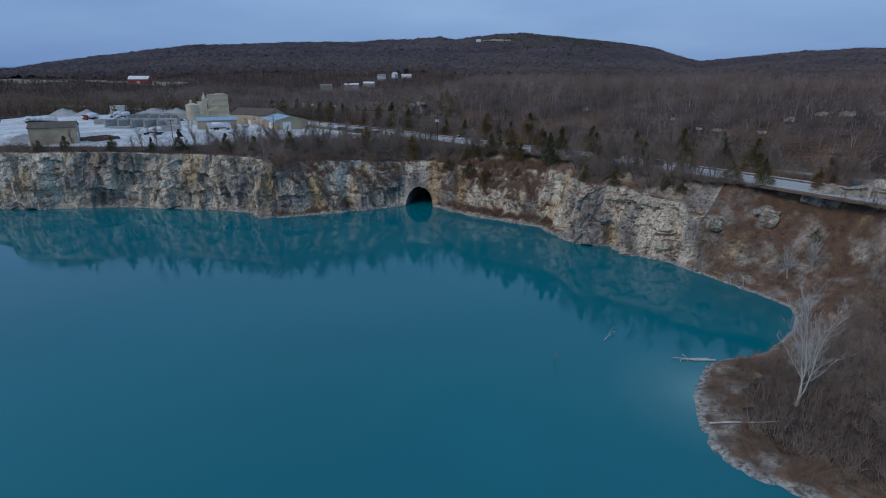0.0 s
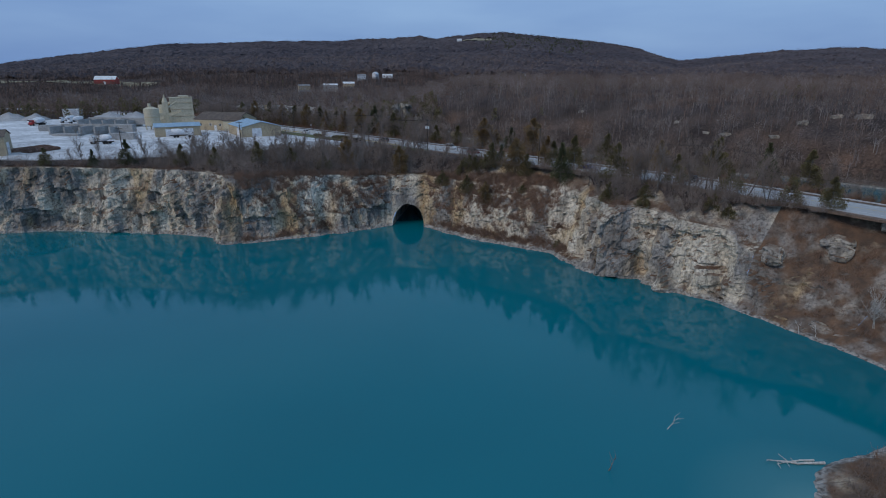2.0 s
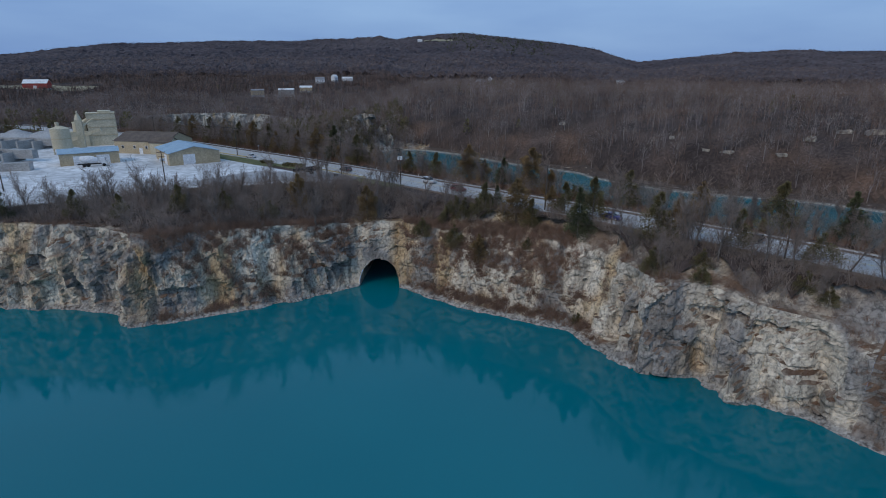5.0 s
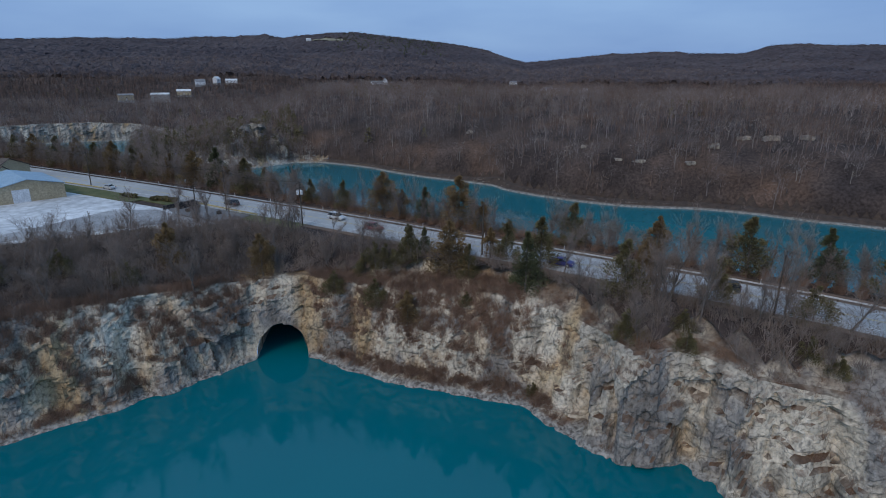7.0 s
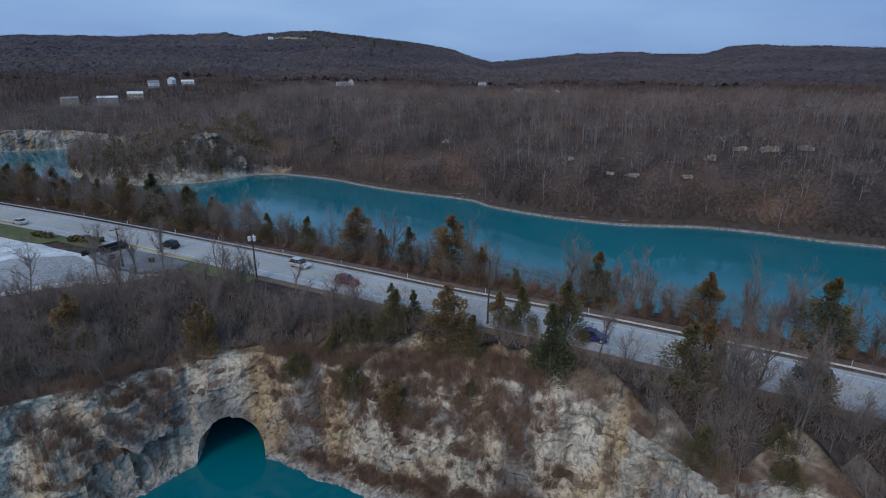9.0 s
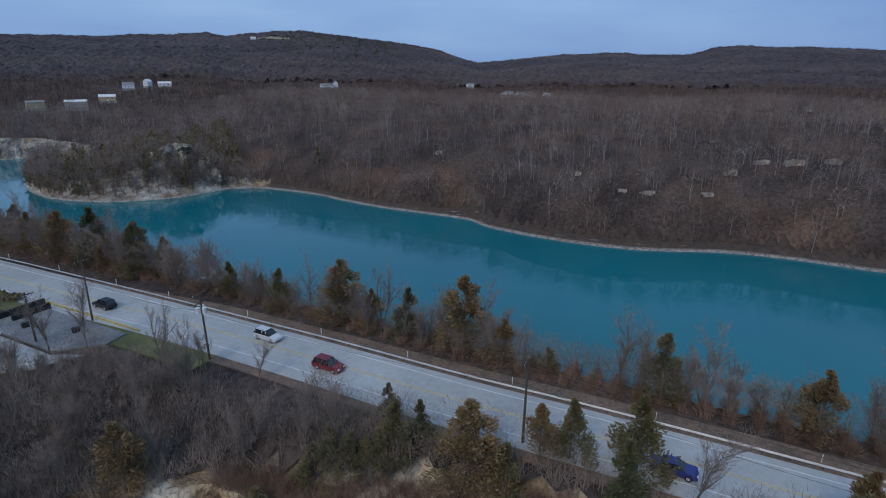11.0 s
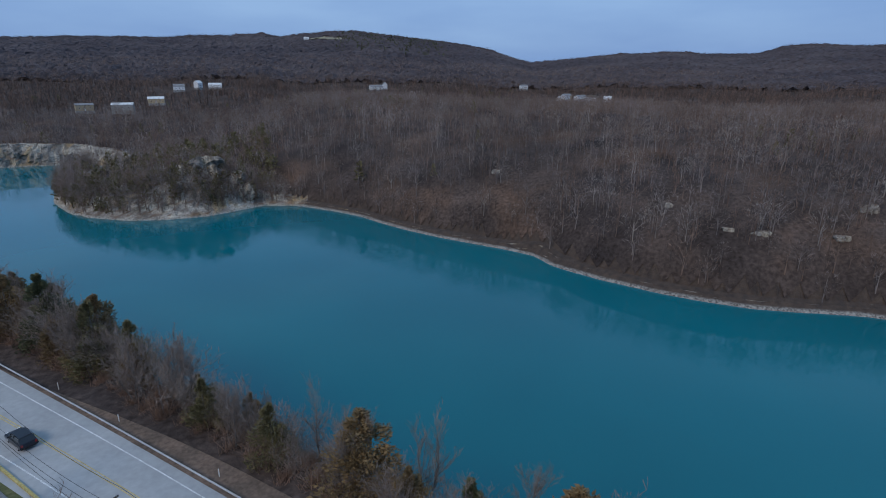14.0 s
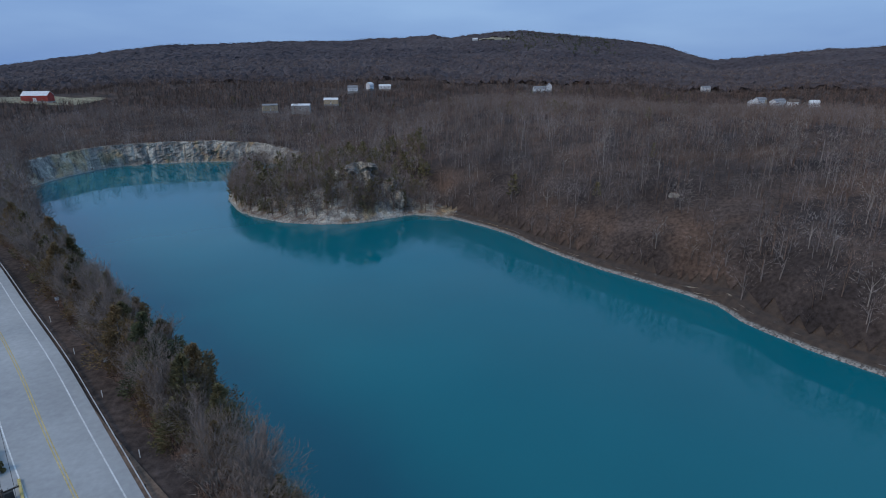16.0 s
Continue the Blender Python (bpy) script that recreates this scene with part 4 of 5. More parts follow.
def put(kind, x, y, z, k):
    c = copy_thing(kind, pose(x, y, z, 0, 0, random.uniform(0, 360)))
    c.scale = (k * random.uniform(0.92, 1.08), k * random.uniform(0.92, 1.08), k)
    return c


random.seed(5)
BARES = [bare_tree("bare_tree", 20 + i, h, BARK, TWIG, "leafless grey-brown young tree", stems=st, dens=dn, spread_=sp)
         for i, (h, st, dn, sp) in enumerate([(10.0, 1, 1.0, 0.5), (9.0, 2, 0.9, 0.45), (11.0, 1, 1.0, 0.55), (8.0, 3, 0.8, 0.5), (10.5, 2, 0.9, 0.35), (9.5, 1, 1.1, 0.6)])]
CEDARS = [evergreen("cedar_tree", 40 + i, h, w, m, lab, n=n, tip=tp) for i, (h, w, m, lab, n, tp) in enumerate([
    (10.0, 6.6, CEDAR, "dark olive-green cedar with an uneven crown", 6000, 0.8), (9.0, 5.6, CEDAR_RUST, "rusty brown-green winter cedar tree", 5000, 0.7), (12.0, 6.6, PINE, "dark green conical evergreen tree", 6500, 0.9),
    (11.0, 7.8, CEDAR_RUST, "broad rusty brown-green winter cedar", 6500, 0.65), (6.5, 5.8, CEDAR, "bushy low olive-green cedar shrub", 4000, 0.55)])]
SYCAMORE = bare_tree("sycamore_tree", 77, 13.0, PALE_BARK, PALE_BARK, "tall leafless sycamore with pale white bark", stems=3, dens=0.95, spread_=0.36, lean=0.15, twig_w=0.014, start=0.35, rad=0.010)

# evergreens on the quarry side of the road: x, y, size, kind
for x, y, k, i in [(20, 194.5, 0.5, 2), (23.5, 189, 1.0, 3), (31.5, 188, 0.75, 1), (34, 186, 0.8, 0), (39, 181.5, 1.0, 0), (34.5, 178, 1.0, 2), (45.5, 164.5, 1.0, 0), (51, 167, 0.95, 1), (41.6, 157.5, 0.8, 4),
                   (9.5, 192.5, 0.85, 4), (14.5, 186.6, 0.8, 1), (2.2, 197.5, 0.75, 4), (-11.4, 205, 0.85, 3), (-28.5, 207, 1.05, 1), (26.6, 186.5, 0.7, 0), (-46, 203, 0.8, 4), (-55, 199, 0.7, 0),
                   (-95, 200, 0.75, 2), (-78, 199, 0.7, 0), (-120, 200, 0.6, 0), (-105, 199, 0.5, 2), (18, 200, 0.45, 2), (-35, 201, 0.8, 4), (48, 152, 0.55, 4), (-67, 196, 0.65, 0),
                   (-146, 199, 0.7, 4), (-137, 200, 0.6, 0), (25, 183, 0.45, 4), (33, 170, 0.4, 4), (62, 140, 0.5, 4), (8.6, 198.0, 0.8, 4), (10.4, 197.6, 0.7, 4), (12.6, 196.4, 0.8, 4), (15.2, 195.0, 0.7, 4), (17.2, 194.4, 0.8, 0), (49.5, 154.8, 0.6, 4), (60, 143, 0.6, 4), (78, 132, 0.7, 0), (88, 127, 0.6, 1), (84, 118, 0.5, 4), (58, 158, 0.8, 0), (66, 148, 0.9, 4), (73, 137, 0.8, 4)]:
    plant(CEDARS[i], x, y, k)
# evergreens between the road and the far lake, by distance along and behind the guardrail
_rl = RAIL_LINE
_rn = offset_line(RAIL_LINE, 1.0) - RAIL_LINE


def by_rail(x, out):
    j = int(np.argmin(np.abs(_rl[:, 0] - x)))
    return float(_rl[j, 0] + _rn[j, 0] * out), float(_rl[j, 1] + _rn[j, 1] * out)


for x, out, k, i in [(-3, 6.5, 0.65, 0), (5.5, 6.5, 0.8, 0), (13, 7, 1.05, 3), (17, 6.5, 0.85, 1), (21, 7.0, 0.75, 2), (27.5, 7.0, 1.15, 3), (32.5, 6.5, 0.8, 1), (46, 7.0, 0.95, 0), (58, 6.5, 1.0, 1), (68, 6.5, 1.1, 0),
                     (74, 7.5, 0.9, 2), (-14, 7.5, 0.75, 1), (-20, 6.0, 0.9, 4), (-23, 8.5, 1.0, 0), (-27, 6, 0.8, 1), (-31, 7.5, 1.0, 2), (-36, 6, 0.95, 3), (-40, 8, 0.9, 0), (-45, 6.5, 1.0, 1), (-50, 7.5, 1.0, 4),
                     (-55, 6, 0.9, 1), (-60, 7.5, 1.05, 0), (-67, 6.5, 1.0, 3), (-75, 7, 1.0, 0), (-84, 7, 1.0, 1), (-93, 7.5, 1.1, 0), (-103, 7, 1.0, 3), (-114, 7.5, 1.0, 0), (-126, 7.5, 1.0, 1), (-18, 10.5, 0.9, 0), (-25, 11, 1.0, 3), (-33, 10.5, 1.0, 0), (-42, 11, 1.1, 1), (-52, 10.5, 1.0, 0), (-62, 11, 1.1, 4), (-72, 10.5, 1.1, 0), (-88, 11, 1.1, 3), (-8, 10.5, 0.7, 4), (-1, 11, 0.6, 1), (36.5, 7, 0.6, 4), (80, 8, 1.0, 0), (90, 8, 1.0, 1)]:
    plant(CEDARS[i], *by_rail(x, out), k * (1.12 if x < 0 else 1.0))
r5 = random.Random(9)
for _ in range(105):
    x = r5.uniform(-70, 98)
    plant(BARES[r5.randrange(6)], *by_rail(x, r5.uniform(5.0, 11.5)), r5.uniform(0.45, 0.9))
for _ in range(75):
    x = r5.uniform(-150, -18)
    plant(BARES[r5.randrange(6)], *by_rail(x, r5.uniform(4.5, 12)), r5.uniform(0.65, 1.05))
# leafless trees between the cliff and the road
for _ in range(1000):
    x, y = r5.uniform(-150, 92), r5.uniform(120, 245)
    d = float(line_distance(RAIL, np.array(x), np.array(y)))
    e = float(field(_edge, np.array(x), np.array(y)))
    if e > 0.5 and d < (-13 if x > 9 else -19) and e < 24 and not in_polygon(CLEAR, np.array([x]), np.array([y]))[0]:
        plant(BARES[r5.randrange(6)], x, y, r5.uniform(0.4, 0.9))
for x, y, k in [(52, 155, 1.1), (50.7, 160, 1.0), (41, 176, 0.9), (63, 150, 1.0), (68, 144, 1.0), (-18.5, 231, 0.95), (-9, 226, 0.65), (-3, 221, 0.6), (4, 214, 0.5), (-30, 232, 0.9), (-40, 229, 0.8), (-24, 233, 0.9)]:
    plant(BARES[r5.randrange(6)], x, y, k)
# wooded low shore
plant(SYCAMORE, 49.5, 66.5, 1.0)
plant(SYCAMORE, 76, 113, 0.5)
plant(SYCAMORE, 80.5, 112, 0.55)
for _ in range(170):
    x, y = r5.uniform(36, 120), r5.uniform(30, 125)
    e = float(field(_edge, np.array(x), np.array(y)))
    d = float(line_distance(RAIL, np.array(x), np.array(y)))
    if e > 1.5 and d < -15 and (x > 52 or y > 84 or r5.random() < 0.12):
        plant(BARES[r5.randrange(6)], x, y, r5.uniform(0.4, 0.95))
plant(CEDARS[4], 63, 67, 0.8)

# the thicket between them
rng = np.random.RandomState(33)
MID_KINDS = [far_tree(rng, 6.0, 8, 150, 0.03, 0.36) for _ in range(10)]
p, dr = random_places(rng, 22000, -170, 135, 30, 300, 0.5)
_e = field(_edge, p[:, 0], p[:, 1])
p = p[(dr < np.where(p[:, 0] > 9, -12.5, -19.5)) & ((_e < 26) | (p[:, 0] > 55)) & ((p[:, 1] > 84) | (p[:, 0] > 54))]
q = np.array([(*by_rail(v, o), 0) for v, o in zip(rng.uniform(-150, 110, 1900), rng.uniform(5, 13.5, 1900))])
q[:, 2] = [stand(a, b) - 0.1 for a, b, _ in q]
rng.shuffle(p)
scatter("thicket", MID_KINDS, p[:4000], rng.uniform(0.5, 1.15, len(p[:4000])), TWIG, "thicket of leafless grey saplings along the cliff top", "thicket", rng)
scatter("roadside_thicket", MID_KINDS, q, np.where(q[:, 0] < 0, 1.3, 0.9) * rng.uniform(0.6, 1.15, len(q)), TWIG, "thicket of leafless saplings above the far lake", "thicket", rng)

# brush
rng = np.random.RandomState(21)
BRUSH = [brush(rng, 2.4, 36, 0.024) for _ in range(10)]
p, dr = random_places(rng, 46000, -180, 130, 30, 300, 0.2)
near = field(_edge, p[:, 0], p[:, 1]) < 42
near &= dr < np.where(p[:, 0] > 9, -12.2, -17.5)
p, dr = p[near], dr[near]
scatter("brush", BRUSH, p, rng.uniform(0.5, 1.6, len(p)), TWIG, "tangled leafless brush along the cliff top", "brush", rng)
p = np.concatenate([bank_places(rng, 22000, -165, 100, 30, 215, RING_NEAR, 0.9, 0.35), bank_places(rng, 9000, -2, 34, 160, 205, RING_NEAR, 0.9, 0.3), bank_places(rng, 5000, -58, -16, 178, 204, RING_NEAR, 0.9, 0.35)])
scatter("bank_brush", BRUSH, p, rng.uniform(0.4, 1.0, len(p)), TWIG_RED, "reddish-brown leafless brush on ledges and talus", "brush", rng)
x = rng.uniform(-160, 120, 4200)
q = np.array([(*by_rail(v, o), 0) for v, o in zip(x, rng.uniform(4.2, 14, len(x)))])
q[:, 2] = [stand(a, b) - 0.1 for a, b, _ in q]
scatter("roadside_brush", BRUSH, q, rng.uniform(0.5, 1.3, len(q)), TWIG_RED, "brown leafless brush between the road and the far lake", "brush", rng)
for k in BARES + CEDARS + [SYCAMORE]:
    for c in list(k.children):
        bpy.data.objects.remove(c)
    bpy.data.objects.remove(k)


# ---- paints and building materials ----
TAN_WALL = speckled("tan_metal_siding", (0.42, 0.34, 0.22), (0.5, 0.41, 0.28), 0.3, 3.0, 0.7, 0.1)
CREAM_STEEL = speckled("cream_painted_steel", (0.48, 0.43, 0.31), (0.58, 0.52, 0.39), 0.25, 3.0, 0.65, 0.1)
BLUE_ROOF = speckled("pale_blue_metal_roof", (0.24, 0.36, 0.48), (0.34, 0.46, 0.56), 0.3, 3.0, 0.5, 0.1)
BROWN_ROOF = speckled("brown_shingle_roof", (0.10, 0.08, 0.07), (0.15, 0.12, 0.10), 0.5, 5.0, 0.9, 0.3)
GREY_ROOF = speckled("grey_roof", (0.2, 0.2, 0.21), (0.3, 0.3, 0.31), 0.3, 4.0, 0.8, 0.2)
WHITE_PAINT = speckled("white_paint", (0.66, 0.67, 0.69), (0.78, 0.79, 0.8), 0.5, 4.0, 0.5, 0.05)
GREY_CONCRETE = speckled("grey_concrete", (0.28, 0.28, 0.28), (0.4, 0.4, 0.39), 0.3, 3.0, 0.9, 0.2)
RUST = speckled("rusty_steel", (0.10, 0.06, 0.045), (0.16, 0.085, 0.06), 0.4, 4.0, 0.9, 0.3)
RUBBER = speckled("tyre_rubber", (0.02, 0.02, 0.02), (0.03, 0.03, 0.03), 2.0, 9.0, 0.9, 0.1)
GLASS = material("dark_window_glass", (0.02, 0.025, 0.03), 0.08, 0, 0.6)
LAMP_GLASS = material("headlight_glass", (0.8, 0.8, 0.78), 0.15, 0, 0.6)
RED_LENS = material("red_tail_light", (0.35, 0.02, 0.02), 0.2, 0, 0.5)
YELLOW_PAINT = speckled("yellow_curb_paint", (0.45, 0.36, 0.14), (0.58, 0.47, 0.2), 0.5, 4.0, 0.8, 0.1)
BLACK_WALL = speckled("dark_timber_wall", (0.025, 0.025, 0.027), (0.05, 0.05, 0.05), 0.4, 4.0, 0.9, 0.2)
RED_BARN = speckled("red_barn_boards", (0.30, 0.05, 0.045), (0.4, 0.08, 0.07), 0.3, 3.0, 0.9, 0.2)
STRAW = speckled("winter_field_grass", (0.24, 0.21, 0.14), (0.34, 0.30, 0.2), 0.02, 0.2, 0.95, 0.3)
Y0 = ROAD_Z + 0.16


def paint(name, colour):
    return material(name, colour, 0.3, 0.2, 0.5)


# ---- guardrail and posts along the road ----


def rail_range(x0, x1):
    return [i for i in range(len(_rl)) if x0 <= _rl[i, 0] <= x1]


def guardrail():
    e = thing("guardrail", pose(0, 0, 0), "long galvanised steel guardrail on short posts beside the road", "guardrail")
    prof = [(0.0, 0.42), (0.05, 0.47), (0.0, 0.53), (0.0, 0.57), (0.05, 0.63), (0.0, 0.70), (-0.03, 0.70), (-0.03, 0.42)]
    idx = rail_range(-230, 150)
    n = len(idx)
    for s in range(0, n - 1, 4):
        seg = idx[s:s + 5]
        v = []
        for i in seg:
            for o, z in prof:
                v.append((_rl[i, 0] - _rn[i, 0] * o, _rl[i, 1] - _rn[i, 1] * o, ROAD_Z + z))
        m = len(prof)
        f = [(a * m + k, a * m + (k + 1) % m, (a + 1) * m + (k + 1) % m, (a + 1) * m + k) for a in range(len(seg) - 1) for k in range(m)]
        if f:
            mesh_object("beam", v, f, GALV, e)
    bm = box(0.12, 0.16, 0.95, 0, 0, -0.3)
    first = None
    for s in idx:
        x, y = _rl[s, 0] + _rn[s, 0] * 0.14, _rl[s, 1] + _rn[s, 1] * 0.14
        if first is None:
            first = part("post", bm, POLE_WOOD, e)
            ob = first
        else:
            ob = new("post", first.data)
            ob.parent = e
        ob.matrix_basis = pose(x, y, ROAD_Z, 0, 0, math.degrees(math.atan2(_rn[s, 1], _rn[s, 0])))


guardrail()


def delineator(x, out):
    px, py = by_rail(x, out)
    e = thing("marker_post", pose(px, py, ROAD_Z - 0.05), "thin white roadside marker post with a reflector", "marker post", "marker posts")
    part("stake", box(0.1, 0.05, 1.15, 0, 0, 0, 0.015), WHITE_PAINT, e)
    part("reflector", box(0.08, 0.02, 0.16, 0, -0.04, 0.92), LAMP_GLASS, e)


for x in (-58, -45, -33, -21, -11, 2, 14, 24, 35, 46, 58, 70):
    delineator(x, 1.3)
for x, y in ((-36.5, 281.5), (-60.5, 306)):
    e = thing("road_sign", pose(x + 1, y + 1.2, ROAD_Z, 0, 0, 45), "small white square road sign on a steel post", "sign")
    part("post", box(0.07, 0.07, 2.0), GALV, e)
    part("panel", box(0.7, 0.04, 0.7, 0, -0.05, 1.5, 0.01), WHITE_PAINT, e)

# ---- utility poles ----


def utility_pole(x, y, h, turn, drums=0, lean=(0, 0)):
    e = thing("utility_pole", pose(x, y, stand(x, y) - 0.1, lean[0], lean[1], turn), "weathered wooden utility pole with a crossarm" + (" and grey transformers" if drums else ""), "utility pole", "utility poles")
    part("shaft", tube(0.17, 0.11, h, 0, 0, 0, 10), POLE_WOOD, e)
    arm = part("crossarm", box(2.4, 0.12, 0.14, 0, 0.15, h - 0.5, 0.015), POLE_WOOD, e)
    for k in (-1.05, -0.45, 0.45, 1.05):
        part("insulator", tube(0.05, 0.03, 0.18, k, 0.15, h - 0.36, 8), GREY_CONCRETE, arm)
    if drums:
        part("lower_crossarm", box(2.0, 0.1, 0.12, 0, 0.15, h - 1.7, 0.015), POLE_WOOD, e)
    for k in range(drums):
        a = 2.1 * k + 0.5
        part("transformer", tube(0.3, 0.3, 0.85, math.cos(a) * 0.5, math.sin(a) * 0.5, h - 3.1, 14), WHITE_PAINT, e, "pale grey transformer drum")
    return e


POLES = [(-118, 352, 11, 0, 40), (-64.5, 292, 11, 0, 44), (-20.5, 244.2, 11, 0, 47), (-2.2, 223.2, 11, 3, 47), (30.6, 190.2, 10.8, 0, 48), (62, 151, 10.5, 0, 48), (92, 104, 10.5, 0, 56)]
for x, y, h, drums, turn in POLES:
    utility_pole(x, y, h, turn, drums, (2.0, -3.0) if drums else (0.5, 0.8))
utility_pole(-71.5, 236, 9.5, 30, 2)
utility_pole(-27, 238.5, 8.5, 30, 0)
utility_pole(-110, 226, 8.5, 10, 0)


def wires():
    e = thing("power_lines", pose(0, 0, 0), "thin dark overhead power lines sagging between poles", "power line")
    for k, dz in ((-1.05, -0.2), (-0.45, -0.2), (1.05, -0.2), (0.0, -3.3)):
        for a, b in zip(POLES[:-1], POLES[1:]):
            cu = bpy.data.curves.new("wire", "CURVE")
            cu.dimensions, cu.bevel_depth, cu.bevel_resolution = "3D", 0.018, 0
            sp = cu.splines.new("POLY")
            sp.points.add(16)
            for i in range(17):
                u = i / 16
                t0, t1 = radians(a[4]), radians(b[4])
                p0 = Vector((a[0] + math.cos(t0) * k, a[1] + math.sin(t0) * k, ROAD_Z + a[2] + dz))
                p1 = Vector((b[0] + math.cos(t1) * k, b[1] + math.sin(t1) * k, ROAD_Z + b[2] + dz))
                p = p0.lerp(p1, u) - Vector((0, 0, 1.1 * 4 * u * (1 - u)))
                sp.points[i].co = (*p, 1)
            cu.materials.append(BLACK_WALL)
            ob = new("wire", cu)
            ob.parent = e


wires()

# ---- cars ----


def car(x, y, turn, colour, label, suv=True, z=ROAD_Z + 0.12):
    e = thing("suv" if suv else "car", pose(x, y, z, 0, 0, turn), label, "car", "cars on the road")
    L, W, H = (4.65, 1.86, 1.68) if suv else (4.6, 1.8, 1.45)
    body_paint = paint("car_paint", colour)
    low = [(-L / 2, 0.38), (-L / 2 - 0.02, 0.75), (-L / 2 + 0.1, 0.98), (L * 0.17, 1.0), (L / 2 - 0.25, 0.88), (L / 2, 0.68), (L / 2, 0.36), (L / 2 - 0.3, 0.26), (-L / 2 + 0.3, 0.26)]
    b = outline(low, W)
    bmesh.ops.bevel(b, geom=[g for g in b.edges], offset=0.07, segments=2, affect="EDGES")
    body = part("body", b, body_paint, e)
    rear = -L / 2 + (0.12 if suv else 0.75)
    c = bmesh.new()
    base = [(rear, 0.97), (L * 0.24, 0.97), (L * 0.06, H), (rear + (0.35 if suv else 0.7), H - 0.02)]
    va = [c.verts.new((px, s * (W / 2 - (0.06 if pz < 1.2 else 0.24)), pz)) for s in (-1, 1) for px, pz in base]
    for f in ((0, 1, 2, 3), (7, 6, 5, 4), (0, 4, 5, 1), (1, 5, 6, 2), (2, 6, 7, 3), (3, 7, 4, 0)):
        c.faces.new([va[i] for i in f])
    bmesh.ops.recalc_face_normals(c, faces=c.faces[:])
    bmesh.ops.bevel(c, geom=c.edges[:], offset=0.05, segments=2, affect="EDGES")
    part("windows", c, GLASS, e, "dark tinted windows")
    part("roof", box(L * 0.06 - rear - (0.5 if suv else 0.85), W - 0.5, 0.06, (L * 0.06 + rear + (0.35 if suv else 0.7)) / 2, 0, H - 0.03, 0.025), body_paint, e)
    for sx in (-1, 1):
        for px in (L * 0.06 - 0.02, -L * 0.12, rear + 0.25):
            part("pillar", box(0.1, 0.05, 0.66, px + 0.12, sx * (W / 2 - 0.15), 0.98), body_paint, e)
    for px in (-L * 0.29, L * 0.31):
        for s in (-1, 1):
            w = part("wheel", tube(0.35, 0.35, 0.24, px, s * (W / 2 - 0.12) + 0.12, 0.35, 16, rot=Matrix.Rotation(radians(90), 4, "X")), RUBBER, e)
            part("rim", tube(0.22, 0.2, 0.26, px, s * (W / 2 - 0.11) + 0.13, 0.35, 12, rot=Matrix.Rotation(radians(90), 4, "X")), GALV, w)
    for s in (-1, 1):
        part("headlight", box(0.12, 0.34, 0.16, L / 2 - 0.05, s * (W / 2 - 0.3), 0.64, 0.03), LAMP_GLASS, e)
        part("tail_light", box(0.08, 0.2, 0.3, -L / 2 + 0.02, s * (W / 2 - 0.2), 0.7, 0.03), RED_LENS, e)
        part("mirror", box(0.12, 0.2, 0.14, L * 0.17, s * (W / 2 + 0.06), 0.98, 0.03), body_paint, e)
    return e


car(13.3, 214.2, -50, (0.19, 0.012, 0.025), "dark red compact SUV driving on the road")
car(-19.5, 249.6, 130, (0.012, 0.014, 0.022), "black SUV driving on the grey road")
car(6.2, 226.6, -50, (0.62, 0.63, 0.65), "white compact SUV driving on the road")
car(42.8, 180.2, -49, (0.03, 0.04, 0.20), "dark blue car driving on the road", False)
car(-57.5, 284.2, 134, (0.6, 0.61, 0.63), "white sedan parked beside the grass island", False)
car(62.6, 161.2, 132, (0.04, 0.05, 0.06), "dark pickup-sized car on the road behind trees")

# ---- works entrance and parking ----
plate("grass_island", [(-100, 322), (-62, 284.5), (-50, 272.5), (-44.5, 263.5), (-47.5, 262), (-52, 266), (-66, 280), (-104, 317)], Y0 + 0.1, GRASS, "rough grass island beside the works entrance", "verge")
plate("gravel_lot", [(-98, 212), (-78, 222), (-62, 238), (-50, 252), (-38, 250), (-33, 243), (-24, 233), (-19, 231), (-24, 229.5), (-38, 231), (-52, 228), (-66, 225.5), (-84, 213.5)], Y0 + 0.02, GRAVEL_YARD, "grey gravel lot at the edge of the works yard", "yard", 0.05)
plate("parking_lot", [(-36, 250.5), (-31.5, 255.5), (-14.5, 236.5), (-17, 233.5), (-24, 234), (-33, 244)], ROAD_Z + 0.22, DARK_ASPHALT, "small dark asphalt lot beside the road", "parking lot")
e = thing("yellow_curb", pose(-22, 247.3, ROAD_Z + 0.1, 0, 0, -48.5), "long faded yellow timber curb beside the lot", "curb")
part("rail", box(28, 0.3, 0.3, 0, 0, 0, 0.04), YELLOW_PAINT, e)
e = thing("yellow_curb", pose(-74, 299.5, Y0 + 0.1, 0, 0, -44), "long faded yellow timber curb on grass", "curb")
part("rail", box(40, 0.3, 0.25, 0, 0, 0, 0.04), YELLOW_PAINT, e)
for x, y, a, l in ((-33, 252, 42, 9), (-30.5, 250.5, 42, 6)):
    e = thing("low_wall", pose(x, y, ROAD_Z + 0.15, 0, 0, a), "low dark timber retaining wall beside the lot", "wall")
    part("wall_body", box(l, 0.5, 1.1, 0, 0, 0, 0.04), BLACK_WALL, e)
for x, y in ((-30, 245), (-22, 240)):
    e = thing("block", pose(x, y, ROAD_Z + 0.22, 0, 0, 30), "small dark block on the asphalt lot", "block")
    part("block_body", box(1.0, 0.8, 0.8, 0, 0, 0, 0.08), BLACK_WALL, e)


